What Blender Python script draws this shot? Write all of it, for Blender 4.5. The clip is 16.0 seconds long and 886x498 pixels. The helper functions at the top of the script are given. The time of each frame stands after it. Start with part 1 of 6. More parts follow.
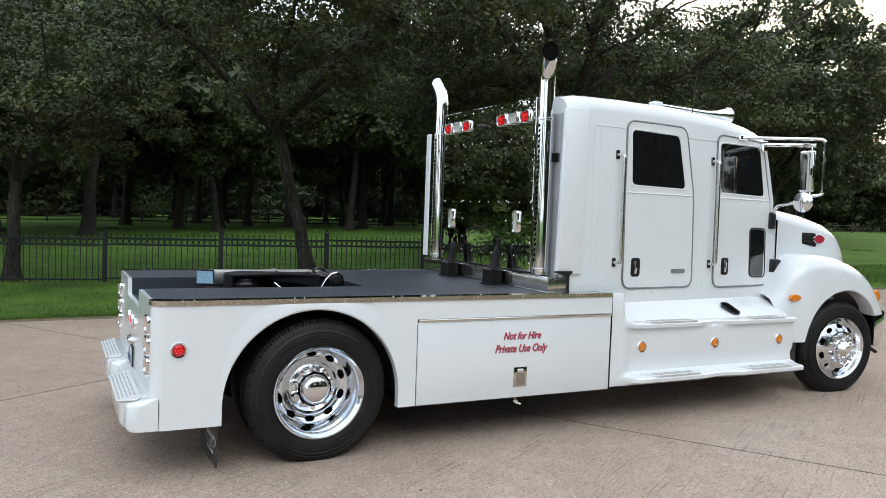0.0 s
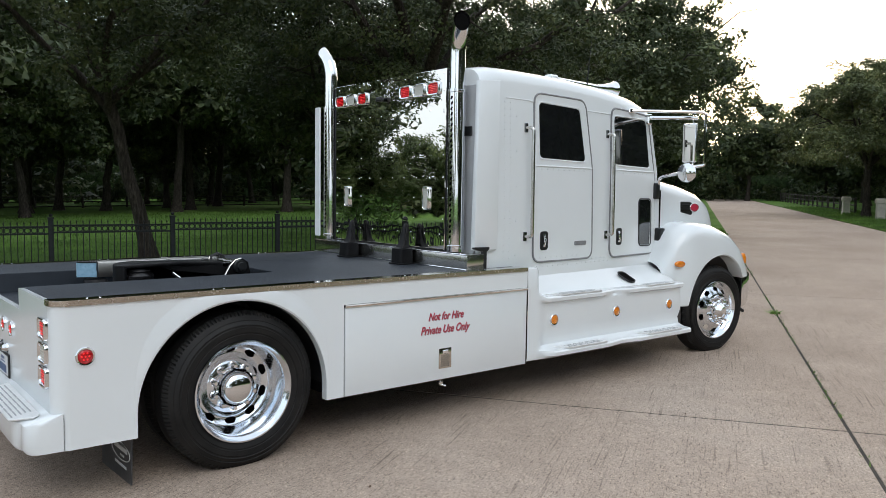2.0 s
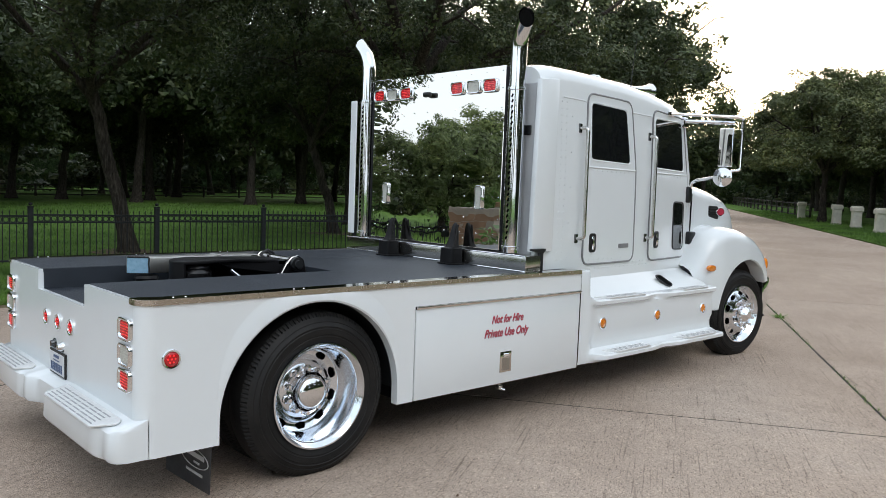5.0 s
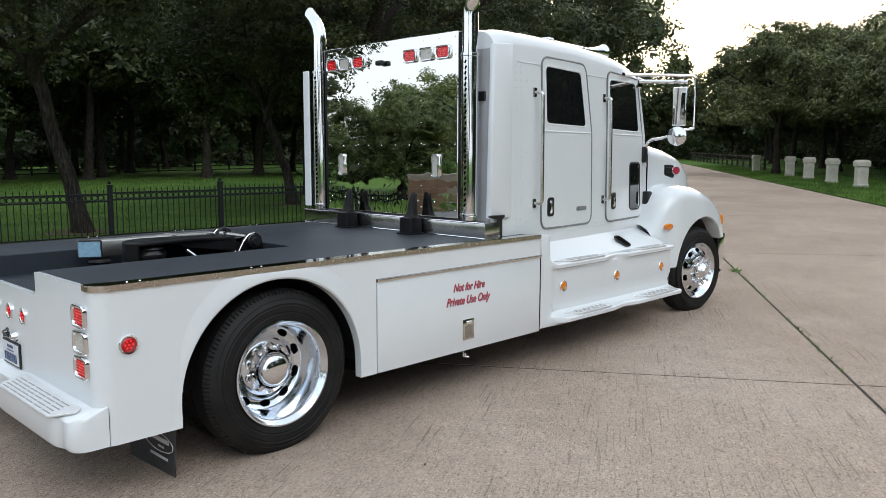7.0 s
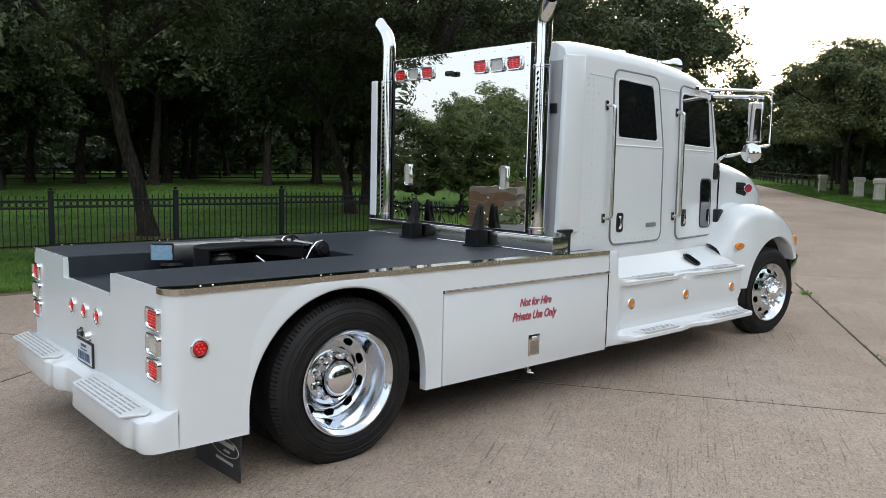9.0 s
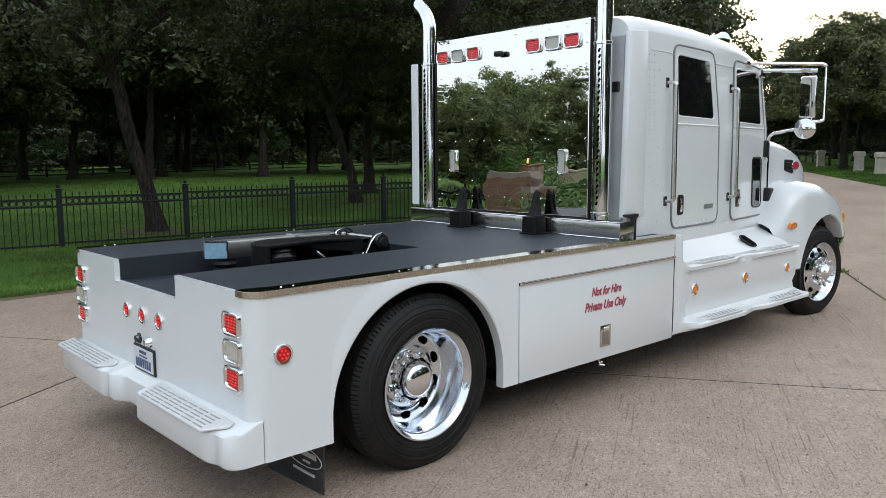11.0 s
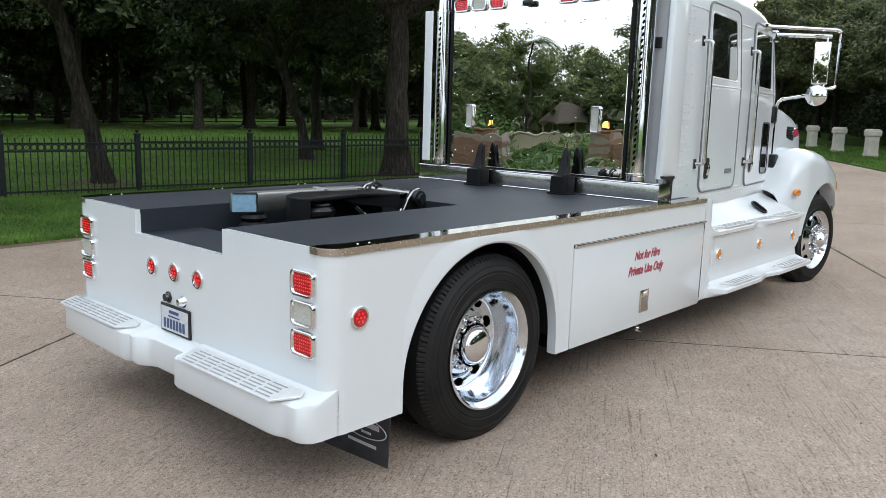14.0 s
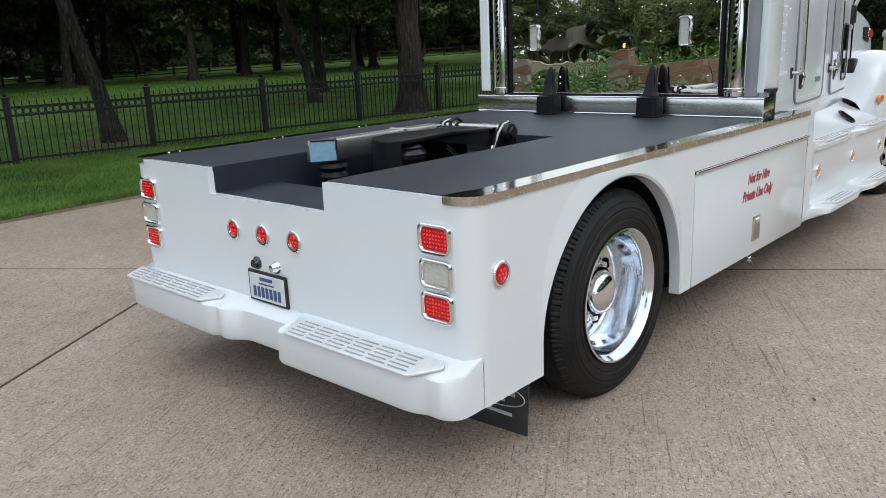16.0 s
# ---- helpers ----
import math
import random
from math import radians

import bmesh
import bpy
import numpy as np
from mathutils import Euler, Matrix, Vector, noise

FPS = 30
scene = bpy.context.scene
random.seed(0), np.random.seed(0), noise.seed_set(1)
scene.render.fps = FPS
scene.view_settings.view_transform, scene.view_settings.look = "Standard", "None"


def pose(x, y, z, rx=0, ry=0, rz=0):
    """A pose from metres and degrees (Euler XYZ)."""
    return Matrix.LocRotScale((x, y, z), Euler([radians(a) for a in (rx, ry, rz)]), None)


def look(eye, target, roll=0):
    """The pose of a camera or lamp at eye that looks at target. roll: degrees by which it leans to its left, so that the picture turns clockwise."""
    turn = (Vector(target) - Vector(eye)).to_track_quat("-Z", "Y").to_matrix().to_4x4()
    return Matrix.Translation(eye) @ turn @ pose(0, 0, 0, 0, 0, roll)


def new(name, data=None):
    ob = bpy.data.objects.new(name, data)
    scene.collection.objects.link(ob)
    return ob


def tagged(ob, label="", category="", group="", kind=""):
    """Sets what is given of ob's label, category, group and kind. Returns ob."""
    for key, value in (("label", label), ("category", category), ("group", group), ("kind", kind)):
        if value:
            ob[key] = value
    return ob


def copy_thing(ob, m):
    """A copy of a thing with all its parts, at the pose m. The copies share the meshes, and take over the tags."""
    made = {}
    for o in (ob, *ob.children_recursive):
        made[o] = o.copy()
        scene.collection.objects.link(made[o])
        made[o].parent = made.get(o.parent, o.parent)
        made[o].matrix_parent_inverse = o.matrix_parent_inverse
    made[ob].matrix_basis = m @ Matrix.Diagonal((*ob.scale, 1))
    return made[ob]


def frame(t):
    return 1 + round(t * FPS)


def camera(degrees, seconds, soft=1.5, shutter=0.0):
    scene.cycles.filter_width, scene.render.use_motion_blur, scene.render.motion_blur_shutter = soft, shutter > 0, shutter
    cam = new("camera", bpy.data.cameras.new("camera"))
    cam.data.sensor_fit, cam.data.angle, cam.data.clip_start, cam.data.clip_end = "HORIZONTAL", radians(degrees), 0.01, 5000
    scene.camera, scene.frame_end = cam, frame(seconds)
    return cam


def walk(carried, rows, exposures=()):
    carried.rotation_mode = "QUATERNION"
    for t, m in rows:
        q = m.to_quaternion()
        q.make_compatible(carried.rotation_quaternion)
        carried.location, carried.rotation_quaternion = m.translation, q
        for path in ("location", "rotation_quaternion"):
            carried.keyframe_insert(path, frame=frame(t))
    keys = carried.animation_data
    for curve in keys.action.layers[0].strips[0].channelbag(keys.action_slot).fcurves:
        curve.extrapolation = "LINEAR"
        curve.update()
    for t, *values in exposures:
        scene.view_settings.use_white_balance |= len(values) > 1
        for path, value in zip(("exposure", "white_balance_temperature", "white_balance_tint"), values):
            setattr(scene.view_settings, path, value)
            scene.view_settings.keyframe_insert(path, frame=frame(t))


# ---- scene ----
cam = camera(59.3, 16.0, soft=0.65)
PATH = [
    (0, (-0.588, -5.265, 1.83), (0.314, -3.482, 1.732), 2.1),
    (0.5, (-0.778, -5.128, 1.832), (0.29, -3.441, 1.708), -0.4),
    (1, (-0.885, -5.022, 1.817), (0.317, -3.43, 1.675), 2.0),
    (1.5, (-0.954, -4.813, 1.812), (0.286, -3.251, 1.659), 1.1),
    (2, (-1.037, -4.629, 1.814), (0.232, -3.09, 1.667), 0.8),
    (2.5, (-1.211, -4.489, 1.82), (0.052, -2.945, 1.68), 1.6),
    (3, (-1.42, -4.392, 1.819), (-0.114, -2.887, 1.655), 0.7),
    (3.5, (-1.492, -4.274, 1.82), (-0.146, -2.802, 1.677), 1.8),
    (4, (-1.52, -4.084, 1.816), (-0.172, -2.612, 1.685), 1.5),
    (4.2, (-1.534, -4.027, 1.809), (-0.177, -2.561, 1.7), 1.7),
    (6.3, (-1.586, -3.941, 1.84), (-0.201, -2.522, 1.581), 2.2),
    (6.5, (-1.577, -3.948, 1.845), (-0.177, -2.545, 1.577), 0.9),
    (7, (-1.539, -3.968, 1.85), (-0.117, -2.583, 1.609), 0.1),
    (7.5, (-1.518, -3.976, 1.846), (-0.097, -2.586, 1.622), 0.6),
    (8, (-1.498, -3.965, 1.839), (-0.088, -2.565, 1.613), 0.9),
    (8.5, (-1.507, -3.942, 1.838), (-0.158, -2.481, 1.626), 1.6),
    (9, (-1.565, -3.838, 1.839), (-0.238, -2.357, 1.628), 1.3),
    (9.2, (-1.608, -3.783, 1.844), (-0.265, -2.316, 1.635), 0.6),
    (11.3, (-1.758, -3.193, 1.827), (-0.415, -1.733, 1.575), -0.6),
    (11.5, (-1.761, -3.144, 1.821), (-0.41, -1.685, 1.606), -1.3),
    (12, (-1.83, -3.035, 1.818), (-0.465, -1.588, 1.611), -0.4),
    (12.5, (-1.924, -2.872, 1.817), (-0.472, -1.523, 1.553), -1.5),
    (13, (-2.012, -2.778, 1.813), (-0.474, -1.529, 1.541), -0.9),
    (13.5, (-2.087, -2.697, 1.786), (-0.551, -1.453, 1.479), 1.3),
    (14, (-2.075, -2.533, 1.763), (-0.617, -1.208, 1.421), 1.7),
    (14.5, (-2.045, -2.323, 1.756), (-0.659, -0.922, 1.414), -1.1),
    (15, (-2.038, -2.171, 1.728), (-0.675, -0.757, 1.355), -0.4),
    (15.5, (-2.068, -1.973, 1.733), (-0.683, -0.606, 1.273), -2.1),
    (16, (-2.11, -1.793, 1.717), (-0.682, -0.485, 1.214), -2.4),
]
EXPOSURES = [(0, 0.82), (1, 0.80), (2, 0.56), (4, 0.58), (6.5, 0.62), (8, 0.54), (9, 0.52), (11.5, 0.54), (12, 0.70), (13, 0.76), (14, 0.74), (15, 0.72), (16, 0.66)]
walk(cam, [(t, look(eye, target, roll)) for t, eye, target, roll in PATH], EXPOSURES)

# ---- sky and sun ----
world = bpy.data.worlds.new("sky")
scene.world = world
world.use_nodes = True
wn, wl = world.node_tree.nodes, world.node_tree.links
wn.clear()
sky = wn.new("ShaderNodeTexSky")
sky.sky_type, sky.sun_disc = "NISHITA", False
sky.sun_elevation, sky.sun_rotation = radians(16), radians(60)
sky.air_density, sky.dust_density = 1.0, 3.0
cloud = wn.new("ShaderNodeMix")
cloud.data_type = "RGBA"
cloud.inputs["Factor"].default_value = 0.6
cloud.inputs[7].default_value = (7.5, 8.2, 9.0, 1)
background = wn.new("ShaderNodeBackground")
background.inputs["Strength"].default_value = 0.138
wout = wn.new("ShaderNodeOutputWorld")
wl.new(sky.outputs[0], cloud.inputs[6])
wl.new(cloud.outputs[2], background.inputs["Color"])
wl.new(background.outputs[0], wout.inputs["Surface"])

sun = new("sun", bpy.data.lights.new("sun", "SUN"))
sun.data.energy, sun.data.angle, sun.data.color = 0.55, radians(40), (1.0, 0.97, 0.92)
sun.matrix_world = look((0, 0, 30), (8.7, 26, 0))
scene.view_settings.exposure = 0.7

# ---- materials ----
def base_material(name, colour=(0.5, 0.5, 0.5), rough=0.5, metal=0.0, coat=0.0, spec=0.5):
    m = bpy.data.materials.new(name)
    m.use_nodes = True
    b = m.node_tree.nodes["Principled BSDF"]
    b.inputs["Base Color"].default_value = (*colour, 1)
    b.inputs["Roughness"].default_value = rough
    b.inputs["Metallic"].default_value = metal
    b.inputs["Coat Weight"].default_value = coat
    b.inputs["Coat Roughness"].default_value = 0.04
    b.inputs["Specular IOR Level"].default_value = spec
    return m, m.node_tree.nodes, m.node_tree.links, b


def coords(n, l, scale=(1, 1, 1), turn=0.0, kind="POINT"):
    c, mp = n.new("ShaderNodeTexCoord"), n.new("ShaderNodeMapping")
    mp.vector_type = kind
    mp.inputs["Scale"].default_value = scale
    mp.inputs["Rotation"].default_value = (0, 0, turn)
    l.new(c.outputs["Object"], mp.inputs["Vector"])
    return mp.outputs["Vector"]


def noise_node(n, l, vec, scale, detail=4.0, rough=0.55):
    t = n.new("ShaderNodeTexNoise")
    t.inputs["Scale"].default_value, t.inputs["Detail"].default_value, t.inputs["Roughness"].default_value = scale, detail, rough
    l.new(vec, t.inputs["Vector"])
    return t.outputs["Fac"]


def ramp(n, l, fac, stops):
    r = n.new("ShaderNodeValToRGB")
    while len(r.color_ramp.elements) < len(stops):
        r.color_ramp.elements.new(0.5)
    for e, (p, c) in zip(r.color_ramp.elements, stops):
        e.position, e.color = p, (*c, 1) if len(c) == 3 else c
    l.new(fac, r.inputs["Fac"])
    return r.outputs["Color"]


def mix(n, l, a, b, fac, mode="MIX"):
    m = n.new("ShaderNodeMix")
    m.data_type, m.blend_type = "RGBA", mode
    for sock, v in ((m.inputs[0], fac), (m.inputs[6], a), (m.inputs[7], b)):
        if hasattr(v, "links"):
            l.new(v, sock)
        elif isinstance(v, float):
            sock.default_value = v
        else:
            sock.default_value = (*v, 1)
    return m.outputs[2]


def bump(n, l, b, height, strength, distance, socket="Normal"):
    k = n.new("ShaderNodeBump")
    k.inputs["Strength"].default_value, k.inputs["Distance"].default_value = strength, distance
    l.new(height, k.inputs["Height"])
    l.new(k.outputs["Normal"], b.inputs[socket])


def varied(name, c0, c1, rough, scale=6.0, metal=0.0, coat=0.0, bumpy=0.0, bump_scale=60.0, rough_span=0.1, spec=0.5):
    """A surface whose colour wanders between two tones, with a finer grain in its gloss and relief."""
    m, n, l, b = base_material(name, c0, rough, metal, coat, spec)
    v = coords(n, l)
    big, fine = noise_node(n, l, v, scale), noise_node(n, l, v, bump_scale)
    l.new(ramp(n, l, big, [(0.35, c0), (0.68, c1)]), b.inputs["Base Color"])
    mr = n.new("ShaderNodeMapRange")
    mr.inputs["To Min"].default_value, mr.inputs["To Max"].default_value = max(rough - rough_span, 0.0), rough + rough_span
    l.new(fine, mr.inputs["Value"])
    l.new(mr.outputs[0], b.inputs["Roughness"])
    if bumpy:
        bump(n, l, b, fine, bumpy, 0.004)
    return m


white_paint = varied("white_paint", (0.772, 0.808, 0.822), (0.742, 0.779, 0.794), 0.2, 1.3, coat=0.5, rough_span=0.06)
bed_black = varied("bed_liner_black", (0.013, 0.018, 0.026), (0.024, 0.031, 0.042), 0.5, 2.2, bumpy=0.5, bump_scale=260)
pit_black = varied("black_paint", (0.005, 0.005, 0.006), (0.010, 0.010, 0.011), 0.42, 5.0, spec=0.2)
flap_rubber = varied("flap_rubber", (0.03, 0.032, 0.035), (0.055, 0.057, 0.06), 0.32, 12.0)
rubber = varied("tyre_rubber", (0.006, 0.006, 0.0065), (0.015, 0.0145, 0.014), 0.55, 5.0, bumpy=0.25, bump_scale=90, spec=0.28)
black_plastic = varied("black_plastic", (0.007, 0.008, 0.009), (0.014, 0.015, 0.017), 0.38, 9.0)
chrome = varied("chrome", (0.86, 0.87, 0.88), (0.80, 0.81, 0.83), 0.05, 5.0, metal=1.0, rough_span=0.03)
polished_rim = varied("polished_aluminium_rim", (0.80, 0.84, 0.89), (0.74, 0.78, 0.83), 0.13, 5.0, metal=1.0, rough_span=0.04)
kerb_soil = varied("kerb_soil", (0.21, 0.165, 0.11), (0.13, 0.11, 0.07), 0.95, 5.0, bumpy=0.8, bump_scale=40)
grey_seal = varied("grey_door_seal", (0.16, 0.165, 0.17), (0.24, 0.245, 0.25), 0.5, 9.0)
tread_aluminium = varied("tread_aluminium", (0.84, 0.85, 0.85), (0.75, 0.76, 0.76), 0.42, 30.0, metal=0.5, bumpy=0.4, bump_scale=150)
steel_trim = varied("polished_steel_trim", (0.74, 0.71, 0.66), (0.68, 0.64, 0.58), 0.10, 8.0, metal=1.0, rough_span=0.03)
trim_band = varied("satin_trim_band", (0.68, 0.62, 0.55), (0.62, 0.56, 0.49), 0.27, 5.0, metal=1.0, rough_span=0.015)
rail_steel = varied("brushed_rail_steel", (0.62, 0.61, 0.58), (0.54, 0.53, 0.50), 0.2, 9.0, metal=1.0, rough_span=0.05)
satin_steel = varied("satin_steel", (0.52, 0.51, 0.48), (0.40, 0.39, 0.365), 0.24, 5.0, metal=1.0, rough_span=0.08, bumpy=0.05, bump_scale=18)
beam_steel = varied("polished_beam_steel", (0.74, 0.73, 0.70), (0.64, 0.63, 0.60), 0.2, 4.0, metal=1.0, rough_span=0.08, bumpy=0.06, bump_scale=9)
dark_gap, _n, _l, _b = base_material("dark_gap", (0.004, 0.004, 0.004), 0.9, spec=0.05)
dark_glass, _n, _l, _b = base_material("dark_tinted_glass", (0.008, 0.009, 0.01), 0.03, coat=0.6)
red_lens = varied("red_lens", (0.58, 0.006, 0.012), (0.42, 0.004, 0.009), 0.15, 60.0, coat=0.6)
clear_lens = varied("clear_lens", (0.62, 0.62, 0.56), (0.48, 0.48, 0.43), 0.18, 80.0, coat=0.5)
amber_lens = varied("amber_lens", (0.85, 0.27, 0.02), (0.65, 0.17, 0.01), 0.15, 60.0, coat=0.6)
letter_red, _n, _l, _b = base_material("letter_red", (0.42, 0.02, 0.05), 0.4)
letter_shadow, _n, _l, _b = base_material("letter_grey", (0.3, 0.3, 0.32), 0.4)
print_grey, _n, _l, _b = base_material("print_grey", (0.58, 0.59, 0.60), 0.5)
plate_white = varied("plate_white", (0.72, 0.74, 0.76), (0.62, 0.64, 0.67), 0.35, 20.0)
plate_blue, _n, _l, _b = base_material("plate_blue", (0.05, 0.09, 0.2), 0.4)
blue_film = varied("blue_film", (0.20, 0.37, 0.50), (0.28, 0.46, 0.60), 0.3, 30.0)
lamp_bulb, _n, _l, _b = base_material("led_bulb", (1.0, 0.03, 0.03), 0.3)
_b.inputs["Emission Color"].default_value, _b.inputs["Emission Strength"].default_value = (1.0, 0.03, 0.04, 1), 0.22


def mirror_steel():
    """Thin polished sheet: slow waves, and small buckles in its lower half."""
    m, n, l, b = base_material("mirror_stainless_sheet", (0.85, 0.83, 0.79), 0.008, 1.0)
    v = coords(n, l)
    wave, ripple = noise_node(n, l, v, 1.7, 1.0, 0.4), noise_node(n, l, v, 6.5, 1.0, 0.4)
    xyz, low, part_of, add = n.new("ShaderNodeSeparateXYZ"), n.new("ShaderNodeMapRange"), n.new("ShaderNodeMath"), n.new("ShaderNodeMath")
    l.new(v, xyz.inputs[0])
    low.inputs["From Min"].default_value, low.inputs["From Max"].default_value = 2.15, 1.5
    low.inputs["To Min"].default_value, low.inputs["To Max"].default_value = 0.02, 0.25
    l.new(xyz.outputs["Z"], low.inputs["Value"])
    part_of.operation = "MULTIPLY"
    l.new(ripple, part_of.inputs[0]), l.new(low.outputs[0], part_of.inputs[1])
    l.new(wave, add.inputs[0]), l.new(part_of.outputs[0], add.inputs[1])
    bump(n, l, b, add.outputs[0], 0.15, 0.02)
    return m


mirror_sheet = mirror_steel()


def concrete():
    m, n, l, b = base_material("brushed_concrete", (0.4, 0.35, 0.31), 0.85, spec=0.3)
    v = coords(n, l)
    brushed = coords(n, l, (1 / 13.0, 1 / 95.0, 1.0), radians(31), "TEXTURE")
    raked = coords(n, l, (1 / 1.1, 1 / 48.0, 1.0), radians(31), "TEXTURE")
    patches, blotch = noise_node(n, l, v, 0.3, 5.0, 0.6), noise_node(n, l, v, 4.0, 6.0, 0.65)
    grain, lines = noise_node(n, l, v, 55.0, 5.0, 0.85), noise_node(n, l, brushed, 1.0, 3.0, 0.6)
    rakes = noise_node(n, l, raked, 1.0, 2.0, 0.5)
    wear = noise_node(n, l, v, 1.3, 4.0, 0.6)
    c = ramp(n, l, patches, [(0.3, (0.350, 0.274, 0.219)), (0.55, (0.422, 0.338, 0.274)), (0.75, (0.464, 0.384, 0.321))])
    c = mix(n, l, c, ramp(n, l, blotch, [(0.3, (0.78, 0.77, 0.76)), (0.7, (1.1, 1.09, 1.08))]), 0.5, "MULTIPLY")
    dashes = mix(n, l, ramp(n, l, lines, [(0.35, (0.40, 0.385, 0.37)), (0.42, (0.97, 0.97, 0.97)), (0.8, (1.06, 1.06, 1.06))]), (1.0, 1.0, 1.0), ramp(n, l, wear, [(0.35, (0.0, 0.0, 0.0)), (0.75, (0.8, 0.8, 0.8))]))
    c = mix(n, l, c, dashes, 0.95, "MULTIPLY")
    c = mix(n, l, c, mix(n, l, ramp(n, l, rakes, [(0.33, (0.55, 0.54, 0.53)), (0.39, (1.0, 1.0, 1.0))]), (1.0, 1.0, 1.0), ramp(n, l, wear, [(0.35, (1.0, 1.0, 1.0)), (0.6, (0.1, 0.1, 0.1))])), 0.85, "MULTIPLY")
    c = mix(n, l, c, ramp(n, l, grain, [(0.36, (0.25, 0.24, 0.23)), (0.46, (0.92, 0.92, 0.92)), (0.56, (1.05, 1.05, 1.05)), (0.68, (1.7, 1.68, 1.65))]), 0.55, "MULTIPLY")
    pebble = n.new("ShaderNodeTexVoronoi")
    pebble.inputs["Scale"].default_value = 115.0
    l.new(v, pebble.inputs["Vector"])
    grey = n.new("ShaderNodeRGBToBW")
    l.new(pebble.outputs["Color"], grey.inputs[0])
    c = mix(n, l, c, ramp(n, l, grey.outputs[0], [(0.16, (0.45, 0.43, 0.41)), (0.26, (0.96, 0.96, 0.96)), (0.74, (1.0, 1.0, 1.0)), (0.86, (1.5, 1.48, 1.43))]), 0.65, "MULTIPLY")
    info = n.new("ShaderNodeObjectInfo")
    c = mix(n, l, c, ramp(n, l, info.outputs["Random"], [(0.0, (0.95, 0.935, 0.92)), (0.5, (1.0, 1.0, 1.0)), (1.0, (1.04, 1.045, 1.05))]), 0.9, "MULTIPLY")
    l.new(c, b.inputs["Base Color"])
    add = n.new("ShaderNodeMath")
    l.new(lines, add.inputs[0]), l.new(grain, add.inputs[1])
    both = n.new("ShaderNodeMath")
    both.operation = "SUBTRACT"
    l.new(add.outputs[0], both.inputs[0]), l.new(pebble.outputs["Distance"], both.inputs[1])
    bump(n, l, b, both.outputs[0], 0.6, 0.006)
    return m


def lawn():
    m, n, l, b = base_material("lawn_soil", (0.06, 0.12, 0.02), 0.95, spec=0.2)
    v = coords(n, l)
    patch, fine = noise_node(n, l, v, 0.22, 6.0, 0.6), noise_node(n, l, v, 25.0, 5.0, 0.7)
    c = ramp(n, l, patch, [(0.3, (0.076, 0.146, 0.026)), (0.55, (0.108, 0.203, 0.037)), (0.78, (0.148, 0.238, 0.052))])
    c = mix(n, l, c, ramp(n, l, fine, [(0.3, (0.45, 0.5, 0.45)), (0.7, (1.25, 1.2, 1.2))]), 0.85, "MULTIPLY")
    l.new(c, b.inputs["Base Color"])
    bump(n, l, b, fine, 0.9, 0.04)
    return m


def leafy(name, tones, translucent=0.16):
    m, n, l, b = base_material(name, tones[0], 0.55, spec=0.35)
    g = n.new("ShaderNodeNewGeometry")
    c = ramp(n, l, g.outputs["Random Per Island"], [(k / (len(tones) - 1), t) for k, t in enumerate(tones)])
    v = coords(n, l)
    # blotches of lit clusters and shaded gaps, multiplied into the leaf colour
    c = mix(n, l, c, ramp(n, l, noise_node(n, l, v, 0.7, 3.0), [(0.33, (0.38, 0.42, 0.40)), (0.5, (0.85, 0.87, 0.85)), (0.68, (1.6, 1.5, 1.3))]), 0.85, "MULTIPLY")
    l.new(c, b.inputs["Base Color"])
    t, add, out = n.new("ShaderNodeBsdfTranslucent"), n.new("ShaderNodeMixShader"), n["Material Output"]
    l.new(c, t.inputs["Color"])
    add.inputs[0].default_value = translucent
    l.new(b.outputs[0], add.inputs[1]), l.new(t.outputs[0], add.inputs[2])
    l.new(add.outputs[0], out.inputs["Surface"])
    return m


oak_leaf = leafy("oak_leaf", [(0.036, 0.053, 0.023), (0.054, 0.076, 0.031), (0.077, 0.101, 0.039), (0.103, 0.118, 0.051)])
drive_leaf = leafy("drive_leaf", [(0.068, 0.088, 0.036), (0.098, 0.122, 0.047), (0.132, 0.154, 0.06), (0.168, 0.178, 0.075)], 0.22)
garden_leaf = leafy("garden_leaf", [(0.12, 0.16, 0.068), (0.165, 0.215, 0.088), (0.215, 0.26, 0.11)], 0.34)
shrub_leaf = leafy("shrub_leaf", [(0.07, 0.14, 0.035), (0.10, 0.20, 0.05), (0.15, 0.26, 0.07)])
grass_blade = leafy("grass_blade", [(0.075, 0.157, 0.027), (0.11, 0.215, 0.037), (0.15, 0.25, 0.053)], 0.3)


def bark():
    m, n, l, b = base_material("oak_bark", (0.1, 0.085, 0.07), 0.9, spec=0.2)
    v, s = coords(n, l), coords(n, l, (14, 14, 2.2))
    ridges, patch = noise_node(n, l, s, 1.6, 6.0, 0.7), noise_node(n, l, v, 1.1, 4.0)
    c = ramp(n, l, ridges, [(0.35, (0.017, 0.014, 0.011)), (0.55, (0.060, 0.050, 0.042)), (0.75, (0.135, 0.116, 0.10))])
    c = mix(n, l, c, ramp(n, l, patch, [(0.35, (0.7, 0.72, 0.7)), (0.7, (1.2, 1.18, 1.15))]), 0.7, "MULTIPLY")
    l.new(c, b.inputs["Base Color"])
    bump(n, l, b, ridges, 1.0, 0.05)
    return m


